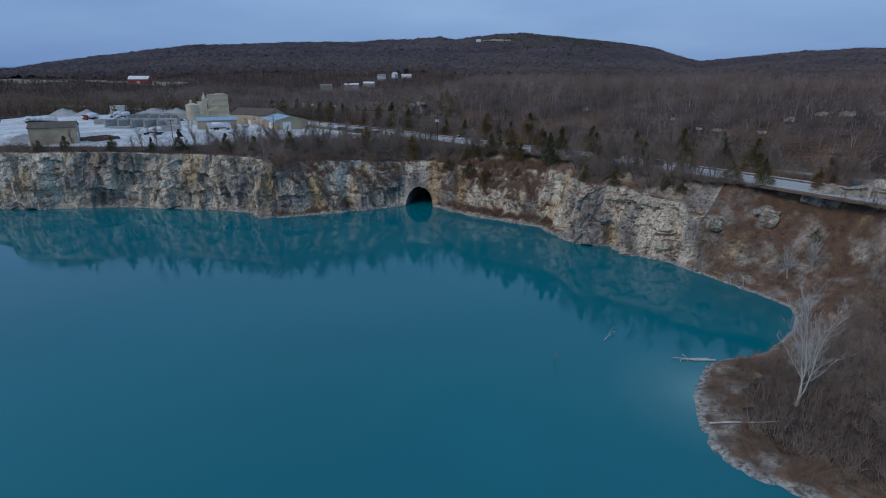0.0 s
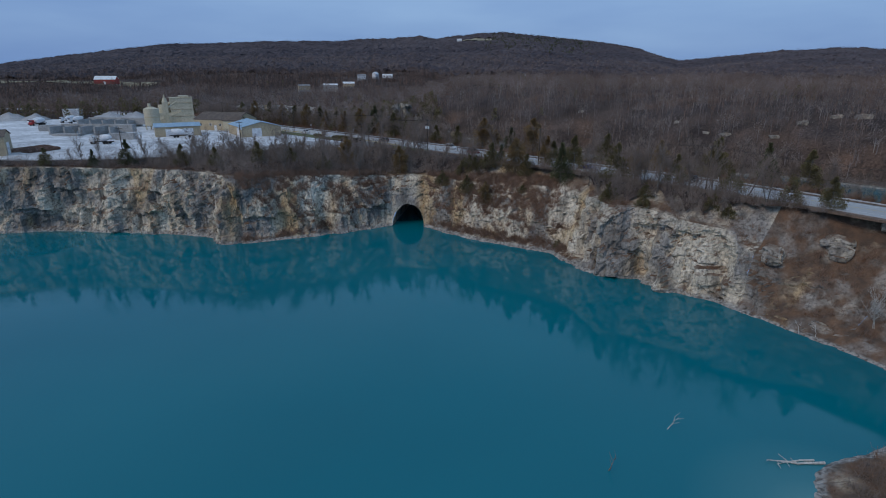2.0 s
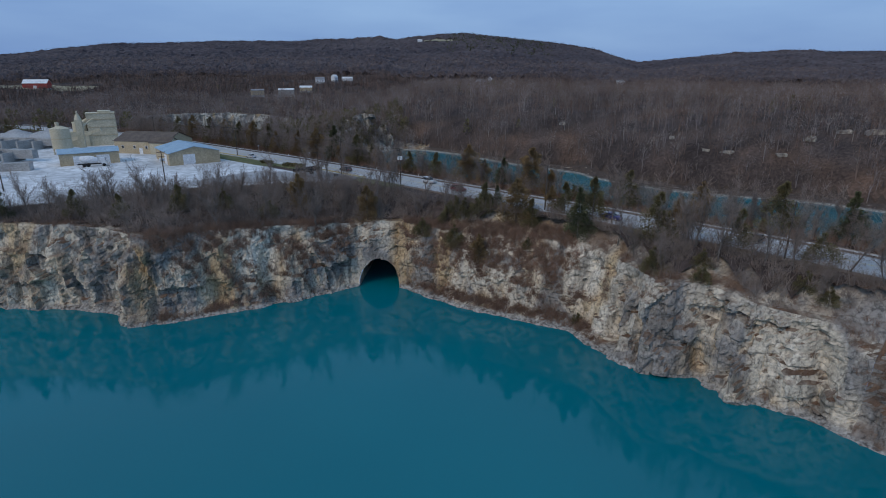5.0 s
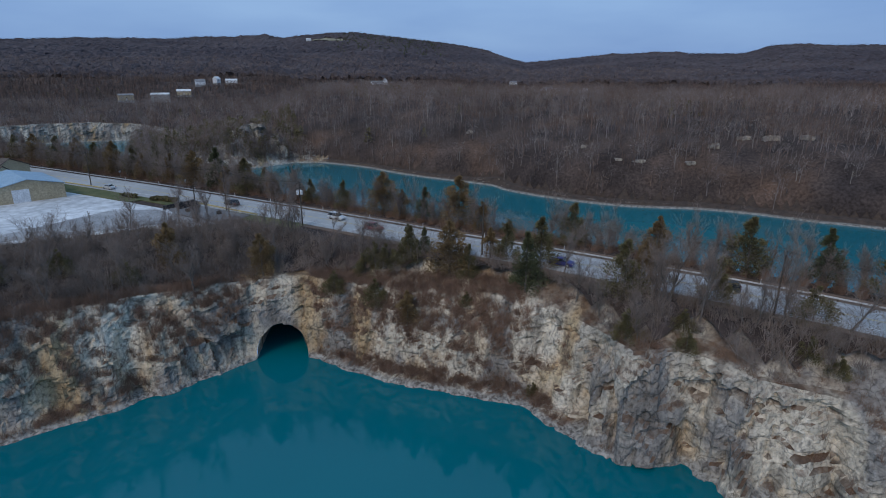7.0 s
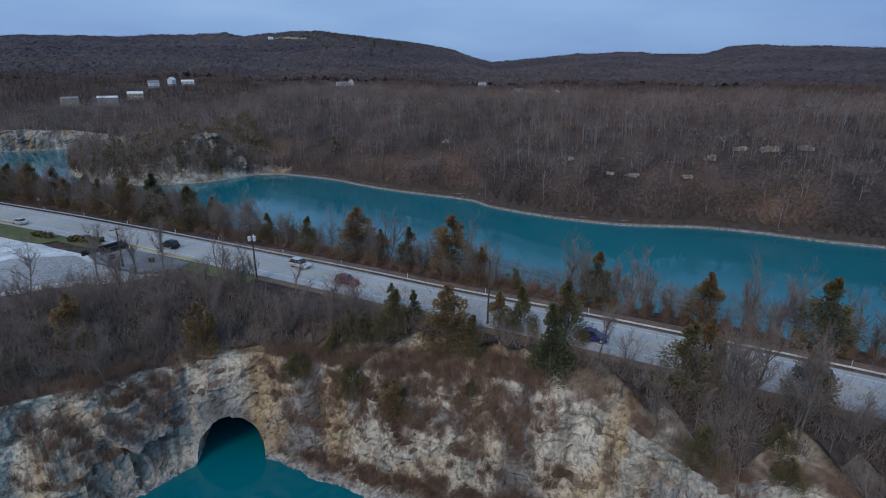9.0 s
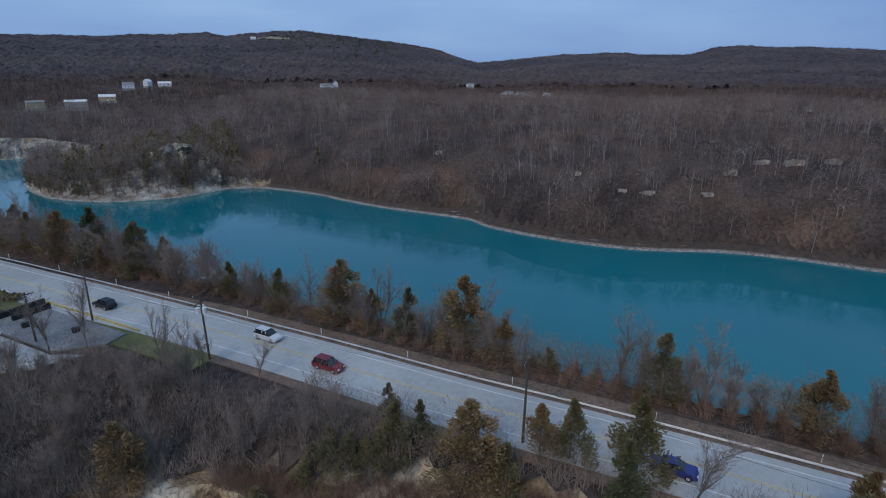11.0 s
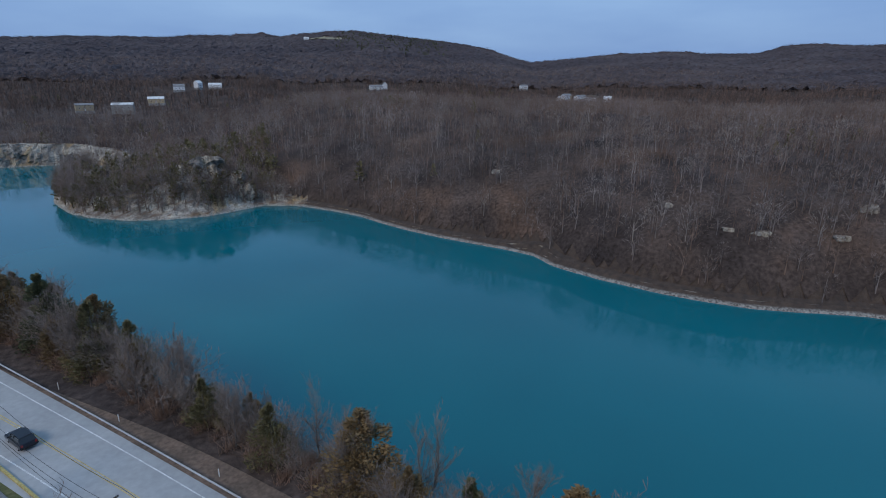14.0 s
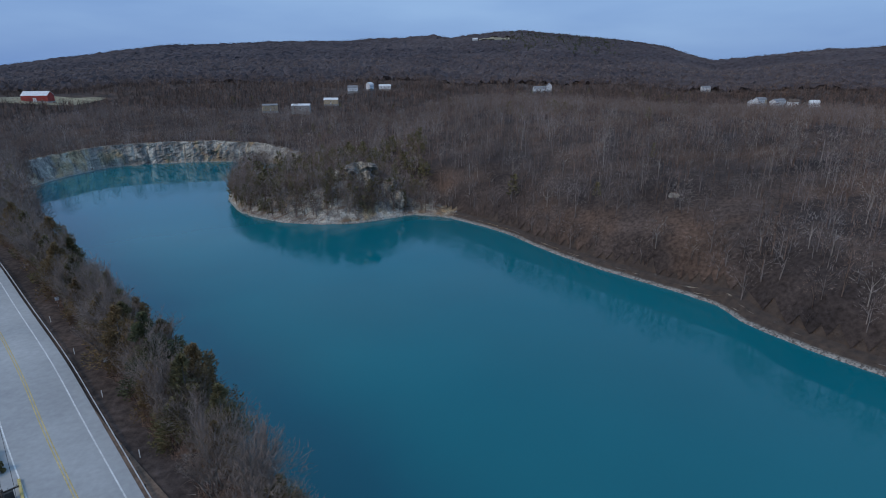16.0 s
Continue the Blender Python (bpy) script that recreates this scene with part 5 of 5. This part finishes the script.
def hedge(x, y, l, a):
    e = thing("hedge", pose(x, y, Y0 + 0.05, 0, 0, a), "dark clipped evergreen hedge beside the entrance", "hedge")
    r = random.Random(int(x * 7))
    bm = bmesh.new()
    for _ in range(420):
        p = Vector((r.uniform(-l / 2, l / 2), r.uniform(-0.9, 0.9), r.uniform(0, 1.1)))
        s = Vector((r.gauss(0, 1), r.gauss(0, 1), r.gauss(0, 1))).normalized() * 0.28
        t = s.cross(Vector((r.gauss(0, 1), r.gauss(0, 1), r.gauss(0, 1)))).normalized() * 0.2
        bm.faces.new([bm.verts.new(p - s), bm.verts.new(p + t), bm.verts.new(p + s), bm.verts.new(p - t)])
    part("foliage", bm, CEDAR, e)


hedge(-48.5, 268.5, 6, -40)
hedge(-39.5, 262, 5, -20)
hedge(-36, 259.5, 4, -30)

# ---- works buildings ----


def gabled(name, x, y, a, lx, ly, eave, ridge, wall, roof, label, category="building", door=None, windows=0, base=Y0, group=""):
    """A gabled building: walls, two roof slopes, doors and windows; its ridge runs along x."""
    e = thing(name, pose(x, y, base - 0.1, 0, 0, a), label, category, group)
    w = bmesh.new()
    prof = [(-ly / 2, 0), (ly / 2, 0), (ly / 2, eave), (0, ridge - 0.05), (-ly / 2, eave)]
    va = [[w.verts.new((s * lx / 2, py, pz)) for py, pz in prof] for s in (-1, 1)]
    w.faces.new(va[0])
    w.faces.new(va[1][::-1])
    for i in range(5):
        w.faces.new((va[0][i], va[1][i], va[1][(i + 1) % 5], va[0][(i + 1) % 5]))
    bmesh.ops.recalc_face_normals(w, faces=w.faces[:])
    part("wall", w, wall, e)
    slope = math.atan2(ridge - eave, ly / 2)
    run = math.hypot(ridge - eave, ly / 2) + 0.4
    for s in (-1, 1):
        m = pose(0, s * (ly / 4 + 0.1), (eave + ridge) / 2 + 0.03, -s * math.degrees(slope), 0, 0)
        part("roof_slope", box(lx + 0.7, run, 0.14, 0, 0, 0, 0.02), roof, e, m=m)
    for k in range(windows):
        px = -lx / 2 + lx * (k + 0.7) / (windows + 0.4)
        for s in (-1, 1):
            f = part("window", box(1.1, 0.1, 1.2, px, s * (ly / 2 + 0.02), eave * 0.42, 0.02), WHITE_PAINT, e)
            part("pane", box(0.9, 0.06, 1.0, px, s * (ly / 2 + 0.06), eave * 0.42 + 0.1), GLASS, f)
    for dx, dy, dw, dh, side in door or []:
        if side == "x":
            part("door", box(0.12, dw, dh, dx * (lx / 2 + 0.02), dy, 0.1, 0.02), WHITE_PAINT, e, "white roller door")
        else:
            part("door", box(dw, 0.12, dh, dx, dy * (ly / 2 + 0.02), 0.1, 0.02), WHITE_PAINT, e, "white roller door")
    return e


gabled("storage_shed", -151, 216.5, 27, 15, 12, 6.2, 8.0, TAN_WALL, BROWN_ROOF, "tan metal storage shed with a brown gable roof", door=[(1, -1.5, 4.2, 4.0, "x")], windows=0)
gabled("warehouse", -79.5, 280.5, 121, 23, 17, 4.2, 6.2, TAN_WALL, BLUE_ROOF, "tan metal warehouse with a pale blue gable roof", door=[(-1, 2, 4, 3.6, "x"), (-6, 1, 4, 3.4, "y")], windows=0)
gabled("office_building", -101, 307, -18, 24, 16, 5.0, 8.0, TAN_WALL, BROWN_ROOF, "tan office building with a brown shingle roof", windows=4, door=[(0, -1, 1.6, 2.3, "y")])
gabled("office_porch", -94, 299, -18, 9, 6, 4.6, 6.4, CREAM_STEEL, BROWN_ROOF, "small gabled entrance wing of tan masonry", windows=1)
gabled("loading_shed", -112, 277, 27, 18, 9, 4.2, 5.4, TAN_WALL, BLUE_ROOF, "long open tan shed with a pale blue roof", door=[(-3, -1, 4, 3.2, "y"), (4, -1, 4, 3.2, "y")])


def batch_plant():
    e = thing("batch_plant", pose(-134, 334, Y0 - 0.1, 0, 0, 24), "tall cream steel concrete batching tower with bins", "batching plant")
    part("tower", box(11, 9, 14.2, 1, 0, 0, 0.08), CREAM_STEEL, e)
    for z in (4.5, 8.0, 11.3, 13.9):
        part("ledge", box(11.4, 9.4, 0.25, 1, 0, z, 0.03), TAN_WALL, e)
    part("penthouse", box(5, 7, 0.9, 2.5, 0, 14.1, 0.05), CREAM_STEEL, e)
    part("lower_wing", box(8, 8, 6.5, -8.5, -1, 0, 0.06), CREAM_STEEL, e)
    part("hopper", tube(2.8, 2.8, 4.2, -7.5, -1.5, 6.3, 18), CREAM_STEEL, e)
    part("duct", tube(0.7, 0.7, 6, -6, -2, 10.5, 12, rot=Matrix.Rotation(radians(62), 4, "Y")), CREAM_STEEL, e)
    part("conveyor", box(20, 1.6, 1.3, 0, 0, 0, 0.05), CREAM_STEEL, e, m=pose(-8, -11, 4.0, 0, -20, -20))
    s = thing("cement_silo", pose(-134.5, 303, Y0 - 0.1), "cream steel cement silo standing on legs", "silo")
    part("drum", tube(3.4, 3.4, 7.8, 0, 0, 2.2, 24), CREAM_STEEL, s)
    part("top_cone", tube(3.4, 0.8, 1.0, 0, 0, 10.0, 24), CREAM_STEEL, s)
    part("filter", tube(0.7, 0.7, 1.8, -0.6, 0, 10.7, 12), CREAM_STEEL, s)
    for a in range(4):
        part("leg", box(0.35, 0.35, 3.0, math.cos(a * 1.57 + 0.8) * 3.2, math.sin(a * 1.57 + 0.8) * 3.2, -0.2), CREAM_STEEL, s)
    part("band", tube(3.48, 3.48, 0.25, 0, 0, 6, 24), TAN_WALL, s)
    c = thing("elevator_tower", pose(-132, 313, Y0 - 0.1, 0, 0, 20), "slim cream steel bucket elevator tower", "tower")
    part("column", box(2.4, 2.4, 12.6, 0, 0, 0, 0.1), CREAM_STEEL, c)
    part("head", tube(1.4, 0.7, 2.2, 0, 0, 12.5, 12), CREAM_STEEL, c)
    part("spout", tube(0.4, 0.4, 6, 0.5, 0, 9.5, 10, rot=Matrix.Rotation(radians(55), 4, "Y")), CREAM_STEEL, c)
    part("stack", tube(0.35, 0.3, 1.5, 0, 0, 14.6, 10), CREAM_STEEL, c)


batch_plant()


def mixer(x, y, a, cab, label):
    e = thing("mixer_truck", pose(x, y, Y0, 0, 0, a), label, "truck", "mixer trucks")
    part("chassis", box(8.6, 1.0, 0.35, -0.3, 0, 0.75, 0.03), BLACK_WALL, e)
    c = outline([(2.6, 0.7), (4.3, 0.7), (4.35, 1.6), (3.9, 2.0), (3.7, 2.9), (2.6, 2.95)], 2.3)
    bmesh.ops.bevel(c, geom=c.edges[:], offset=0.08, segments=2, affect="EDGES")
    part("cab", c, cab, e)
    part("windscreen", box(0.08, 1.9, 0.75, 3.86, 0, 2.05, 0.02), GLASS, e)
    d = bmesh.new()
    prof = [(-3.2, 0.55), (-2.6, 0.95), (-0.8, 1.3), (0.8, 1.25), (1.9, 0.85), (2.2, 0.3)]
    rings = []
    for px, pr in prof:
        rings.append([d.verts.new((px, math.cos(k * 0.3927) * pr, math.sin(k * 0.3927) * pr)) for k in range(16)])
    for r0, r1 in zip(rings[:-1], rings[1:]):
        for k in range(16):
            d.faces.new((r0[k], r0[(k + 1) % 16], r1[(k + 1) % 16], r1[k]))
    d.faces.new(rings[0][::-1])
    d.faces.new(rings[-1])
    part("drum", d, WHITE_PAINT, e, "white mixing drum", m=pose(-0.6, 0, 2.35, 0, 8, 0))
    part("chute", box(1.5, 0.6, 0.2, -4.4, 0, 1.6, 0.03), GALV, e)
    for px in (3.3, -1.4, -2.6):
        for s in (-1, 1):
            part("wheel", tube(0.52, 0.52, 0.4, px, s * 1.0 + 0.2, 0.52, 14, rot=Matrix.Rotation(radians(90), 4, "X")), RUBBER, e)


RED_CAB = paint("red_truck_paint", (0.35, 0.03, 0.03))
WHITE_CAB = paint("white_truck_paint", (0.68, 0.69, 0.7))
mixer(-128, 246, 178, WHITE_CAB, "white mixer truck standing in the yard")
mixer(-107, 268.5, 20, WHITE_CAB, "white mixer truck beside the blue-roofed shed")
for i, (x, y, a, c) in enumerate([(-207, 330, 250, RED_CAB), (-212, 336, 250, WHITE_CAB), (-218, 306, 80, WHITE_CAB), (-222, 307, 80, WHITE_CAB), (-226, 308, 80, WHITE_CAB), (-214, 305, 80, WHITE_CAB), (-247, 306, 10, RED_CAB), (-196, 345, 240, WHITE_CAB), (-203, 349, 240, WHITE_CAB)]):
    mixer(x, y, a, c, ("red-cabbed" if c is RED_CAB else "white") + " mixer truck parked in the works yard")


def heap(x, y, r, h, label):
    e = thing("aggregate_heap", pose(x, y, Y0 - 0.05), label, "heap", "aggregate heaps")
    v, f = [], []
    for i in range(11):
        for k in range(28):
            a = k / 28 * 6.2832
            rr = r * i / 10
            v.append((math.cos(a) * rr, math.sin(a) * rr, h * (1 - (i / 10)) ** 0.9 * (1 + 0.25 * noise.noise(Vector((math.cos(a) * rr * 0.3 + x, math.sin(a) * rr * 0.3, 0)))) if i < 10 else -0.05))
    for i in range(10):
        for k in range(28):
            f.append((i * 28 + k, i * 28 + (k + 1) % 28, (i + 1) * 28 + (k + 1) % 28, (i + 1) * 28 + k))
    mesh_object("pile", v, f, GRAVEL_YARD, e)


for x, y, r, h in [(-246, 366, 10, 4.5), (-232, 366, 8, 4), (-186, 360, 14, 5), (-172, 362, 12, 5), (-160, 290, 5, 3), (-151, 289, 5, 3), (-168, 292, 5, 2.6), (-164, 225, 6, 2.2), (-172, 228, 6, 2.4), (-233, 262, 9, 2.5)]:
    heap(x, y, r, h, "conical heap of pale grey aggregate in the yard")


def bins(x, y, a):
    e = thing("aggregate_bins", pose(x, y, Y0 - 0.05, 0, 0, a), "row of grey concrete aggregate bins", "bin")
    part("back_wall", box(30, 0.8, 4.2, 0, 5, 0, 0.05), GREY_CONCRETE, e)
    for k in range(5):
        part("divider", box(0.8, 9, 3.6, -14 + k * 7, 0.1, 0, 0.05), GREY_CONCRETE, e)
    part("conveyor_box", box(9, 3, 3.2, 17, 2, 1.2, 0.06), GREY_CONCRETE, e)
    part("ramp", box(12, 4, 1.0, -4, -6.5, 0, 0.05), GREY_CONCRETE, e)


bins(-155, 283, -6)
bins(-166, 322, -10)
for x, y, l, w_, h, mat, lab in [(-219, 381, 9, 6, 5.5, WHITE_PAINT, "white site cabin at the back of the yard"), (-128, 262, 9, 3, 2.6, GREY_CONCRETE, "grey steel site container in the yard"), (-180, 300, 12, 3, 2.8, GREY_CONCRETE, "long grey site container in the yard")]:
    e = thing("site_container", pose(x, y, Y0 - 0.05, 0, 0, 8), lab, "container")
    part("shell", box(l, w_, h, 0, 0, 0, 0.06), mat, e)
    part("door", box(0.08, w_ * 0.8, h * 0.85, l / 2 + 0.03, 0, 0.15, 0.02), GALV, e)
for x, y, l, a in ((-144, 229, 14, 70), (-138, 226, 11, 66)):
    e = thing("steel_stack", pose(x, y, Y0, 0, 0, a), "low stack of dark rusty steel forms", "stack")
    for k in range(4):
        part("form", box(l, 0.9, 0.9 + 0.2 * (k % 2), 0, -1.6 + k * 1.05, 0, 0.05), RUST, e)

e = thing("snow_bank", pose(0, 0, 0), "low ploughed ridge of old white snow", "snow")
_v, _f = [], []
_sb = dense([(-84, 213), (-66, 225), (-50, 228), (-38, 231), (-25, 230)], 1.5)
for i, (px, py) in enumerate(_sb):
    _h = 0.25 + 0.5 * max(0.0, noise.noise(Vector((px * 0.2, py * 0.2, 2))) + 0.4)
    _w = 0.8 + 1.2 * abs(noise.noise(Vector((px * 0.15, py * 0.15, 5))))
    for k, z in ((-1, -0.1), (-0.5, 0.7), (0, 1.0), (0.5, 0.7), (1, -0.1)):
        _v.append((px - 0.4 * k * _w, py + 0.9 * k * _w, Y0 + z * _h))
for i in range(len(_sb) - 1):
    for k in range(4):
        _f.append((i * 5 + k, i * 5 + 5 + k, i * 5 + 6 + k, i * 5 + 1 + k))
mesh_object("ridge", _v, _f, WHITE_PAINT, e, True)

# chain-link fence at the yard's edge
e = thing("yard_fence", pose(0, 0, 0), "thin grey wire fence along the yard's edge", "fence")
_fp = dense([(-165, 206), (-128, 204), (-98, 206), (-82, 213), (-66, 225), (-50, 228.5)], 3.0)
_post = None
for px, py in _fp:
    if _post is None:
        _post = ob = part("post", tube(0.05, 0.05, 2.2, 0, 0, -0.2, 6), GALV, e)
    else:
        ob = new("post", _post.data)
        ob.parent = e
    ob.matrix_basis = pose(px, py, ROAD_Z)
for z in (0.5, 1.2, 1.95):
    v = [(px + s, py, ROAD_Z + z + t) for px, py in _fp for s, t in ((0, -0.02), (0, 0.02))]
    mesh_object("fence_wire", v, [(2 * i, 2 * i + 2, 2 * i + 3, 2 * i + 1) for i in range(len(_fp) - 1)], GALV, e)

# ---- far houses ----
HOUSES = [(372, 806, 40, 12, 9, 6, 9, WHITE_PAINT, GREY_ROOF), (416, 808, -20, 13, 9, 6, 9, WHITE_PAINT, WHITE_PAINT), (400, 842, 15, 12, 9, 6, 9, WHITE_PAINT, GREY_ROOF), (430, 830, 30, 12, 9, 6, 9, TAN_WALL, BROWN_ROOF),
          (366, 825, 20, 14, 9, 6, 9, WHITE_PAINT, GREY_ROOF), (390, 802, -30, 13, 9, 6, 9.5, WHITE_PAINT, BROWN_ROOF), (352, 815, 60, 10, 8, 4, 7, WHITE_PAINT, WHITE_PAINT), (380, 845, 10, 12, 9, 6, 9, TAN_WALL, GREY_ROOF), (404, 826, 0, 12, 9, 5, 8, WHITE_PAINT, GREY_ROOF),
          (178, 1131, 10, 30, 11, 6, 10, WHITE_PAINT, GREY_ROOF), (195, 1140, 90, 14, 10, 9, 14, WHITE_PAINT, GREY_ROOF), (-111, 1037, 15, 20, 10, 6, 10, WHITE_PAINT, GREY_ROOF), (-90, 1070, 60, 14, 10, 8, 12, WHITE_PAINT, WHITE_PAINT), (-70, 1100, 0, 26, 10, 5, 8, WHITE_PAINT, WHITE_PAINT),
          (-116, 895, 5, 24, 12, 6, 9, TAN_WALL, WHITE_PAINT), (-125, 782, 3, 26, 12, 7, 9, GREY_CONCRETE, WHITE_PAINT), (-166, 812, 24, 22, 9, 7, 9, TAN_WALL, GREY_ROOF), (444, 455, 12, 16, 10, 5, 9, WHITE_PAINT, GREY_ROOF), (459, 1155, 0, 20, 10, 6, 9, WHITE_PAINT, GREY_ROOF)]



def house(x, y, a, lx, ly, eave, ridge, wall, roof, label):
    z, lx, ly, eave, ridge = float(height(np.array(x), np.array(y))), lx * 0.7, ly * 0.75, eave * 0.8, ridge * 0.8
    h = gabled("house", x, y, a, lx, ly, eave, ridge, wall, roof, label, "house", windows=3, door=[(0, -1, 1.1, 2.1, "y")], base=z + 2.5, group="houses in the woods")
    part("foundation", box(lx + 0.4, ly + 0.4, 6.5, 0, 0, -6.3), GREY_CONCRETE, h)
    return h


for x, y, a, lx, ly, ev, ri, w_, r_ in HOUSES:
    house(x, y, a, lx, ly, ev, ri, w_, r_, ("white" if w_ is WHITE_PAINT else "pale") + " gabled house among the bare woods")
_hz = float(height(np.array(-483.0), np.array(912.0)))
b = gabled("barn", -483, 912, 8, 30, 16, 7, 12, RED_BARN, WHITE_PAINT, "red farm barn with a pale metal roof", "barn", door=[(0, -1, 4, 4, "y")], base=_hz + 1.2)
part("foundation", box(30.4, 16.4, 6, 0, 0, -5.8), GREY_CONCRETE, b)


def draped(name, x0, x1, y0, y1, mat, label, lift=1.2):
    xs, ys = np.linspace(x0, x1, 24), np.linspace(y0, y1, 16)
    gx, gy = np.meshgrid(xs, ys)
    v = np.stack([gx, gy, height(gx, gy) + lift], -1).reshape(-1, 3)
    i = np.arange(24 * 16).reshape(16, 24)
    f = np.stack([i[:-1, :-1], i[:-1, 1:], i[1:, 1:], i[1:, :-1]], -1).reshape(-1, 4)
    return mesh_object(name, v, f, mat, None, True, label, "field", kind="structure")


_b, _r = math.radians(3.6), HILL_AT * 0.90
for _q in range(3):
    draped("clearing_%d" % (_q + 1), math.sin(_b) * _r + 10 + 30 * _q, math.sin(_b) * _r + 75 + 30 * _q, math.cos(_b) * _r - 45 - 40 * _q, math.cos(_b) * _r + 10 - 40 * _q, STRAW, "pale bare clearing on the wooded hill", 3.0)
house(math.sin(_b) * _r - 6, math.cos(_b) * _r, 5, 30, 14, 8, 13, WHITE_PAINT, WHITE_PAINT, "small white cabin beside a hill clearing")
draped("field", -720, -425, 850, 960, STRAW, "pale straw-coloured winter field by the barn", 1.0)

# ---- rock outcrops ----


def outcrop(x, y, w, d, h, a, mat, label, lift=0.0):
    e = thing("rock_outcrop", pose(x, y, stand(x, y) - 0.42 * h + lift, 0, 0, a), label, "rock", "rock outcrops")
    bm = bmesh.new()
    bmesh.ops.create_icosphere(bm, subdivisions=5, radius=1.0)
    for v in bm.verts:
        c = v.co.copy()
        c.x, c.y = math.copysign(abs(c.x) ** 0.6, c.x), math.copysign(abs(c.y) ** 0.6, c.y)
        c.z = math.copysign(abs(c.z) ** 0.55, c.z)
        p = Vector((c.x * w / 2, c.y * d / 2, (c.z + 1) * h / 2))
        q = p + Vector((x, y, 0))
        k = 1 + 0.35 * noise.noise(q * 0.16) + 0.28 * (noise.cell(q * 0.3) - 0.5) + 0.16 * (noise.cell(q * 0.75) - 0.5)
        v.co = Vector((p.x * k, p.y * k, p.z * (1 + 0.35 * noise.noise(Vector((q.x, q.y, 0)) * 0.22))))
    part("stone", bm, mat, e)


for x, y, w, d, h, a in [(-22, 465, 17, 9, 13, 5), (-9, 466, 9, 8, 12, -10), (-34, 466, 9, 7, 10, 12), (-4, 464, 7, 6, 8, 0), (-84, 503, 10, 7, 9, 60), (-92, 515, 9, 7, 9, 70), (-58, 465, 7, 5, 6, 0)]:
    outcrop(x, y, w, d, h, a, ROCK, "pale and ochre limestone crag on the wooded point")
for x, y, w, d, h, a in [(187, 303, 9, 5, 5.5, -30), (213, 296, 12, 5, 6, -30), (228, 291, 12, 5, 6, -35), (205, 304, 8, 4, 4, -30), (136, 331, 4, 3, 3, -40), (100, 357, 4, 4, 6, -40), (101, 399, 5, 3, 4, -40), (150, 306, 9, 4, 3.5, -35), (170, 296, 7, 4, 3.5, -30), (143, 312, 7, 3, 3, -35)]:
    outcrop(x, y, w * 0.75, d * 0.7, h * 0.62, a, ROCK, "weathered pale limestone outcrop on the wooded slope")
for x, y, w, d, h, a in [(77.5, 127.5, 7, 4, 5, -50), (87, 122, 8, 4, 5, -40), (95, 116, 8, 4, 5, -40), (67, 131, 5, 4, 4, -50), (91, 118, 5, 4, 4, -40)]:
    outcrop(x, y, w, d, h, a, ROCK, "pale grey limestone outcrop above the lake")

# ---- small things by the low shore ----


def log(x, y, z, l, r, a, pitch, label, mat=PALE_BARK):
    e = thing("fallen_log", pose(x, y, z, 0, pitch, a), label, "log", "fallen logs")
    w, _t = bmesh.new(), None
    rr = random.Random(int(x * 31 + y))
    p = Vector((0, 0, 0))
    for k in range(6):
        q = p + Vector((l / 6, rr.gauss(0, 0.12), rr.gauss(0, 0.05)))
        prism(w, p, q, r * (1 - 0.12 * k), r * (1 - 0.12 * (k + 1)), 7)
        if k > 1:
            prism(w, q, q + Vector((rr.uniform(0.2, 0.8), rr.choice((-1, 1)) * rr.uniform(0.4, 1.3), rr.uniform(0, 0.4))), r * 0.4, 0.02, 4)
        p = q
    part("trunk", w, mat, e)


log(46.5, 83.2, 0.15, 7, 0.2, 176, 0, "pale dead tree lying in shallow water")
log(45.5, 83.8, 0.1, 5, 0.16, 182, 0, "pale dead tree lying in shallow water")
log(42.5, 76.5, 0.2, 4, 0.12, 215, 4, "dark dead branch lying over the shore", BARK)
log(36.5, 64.2, 1.1, 13, 0.13, -3, -4, "long pale fallen trunk on leaf litter")
log(18.8, 83.0, -0.3, 2.4, 0.08, 20, -70, "grey dead snag standing in the water", BARK)
log(29.5, 90.9, -0.3, 2.2, 0.07, 80, -82, "pale dead snag standing in the water")
log(68.5, 116.5, 0.2, 2.6, 0.06, 60, -60, "thin pale snag leaning from the water")
log(66.5, 118.2, 0.2, 2.4, 0.06, 120, -65, "thin pale snag leaning from the water")
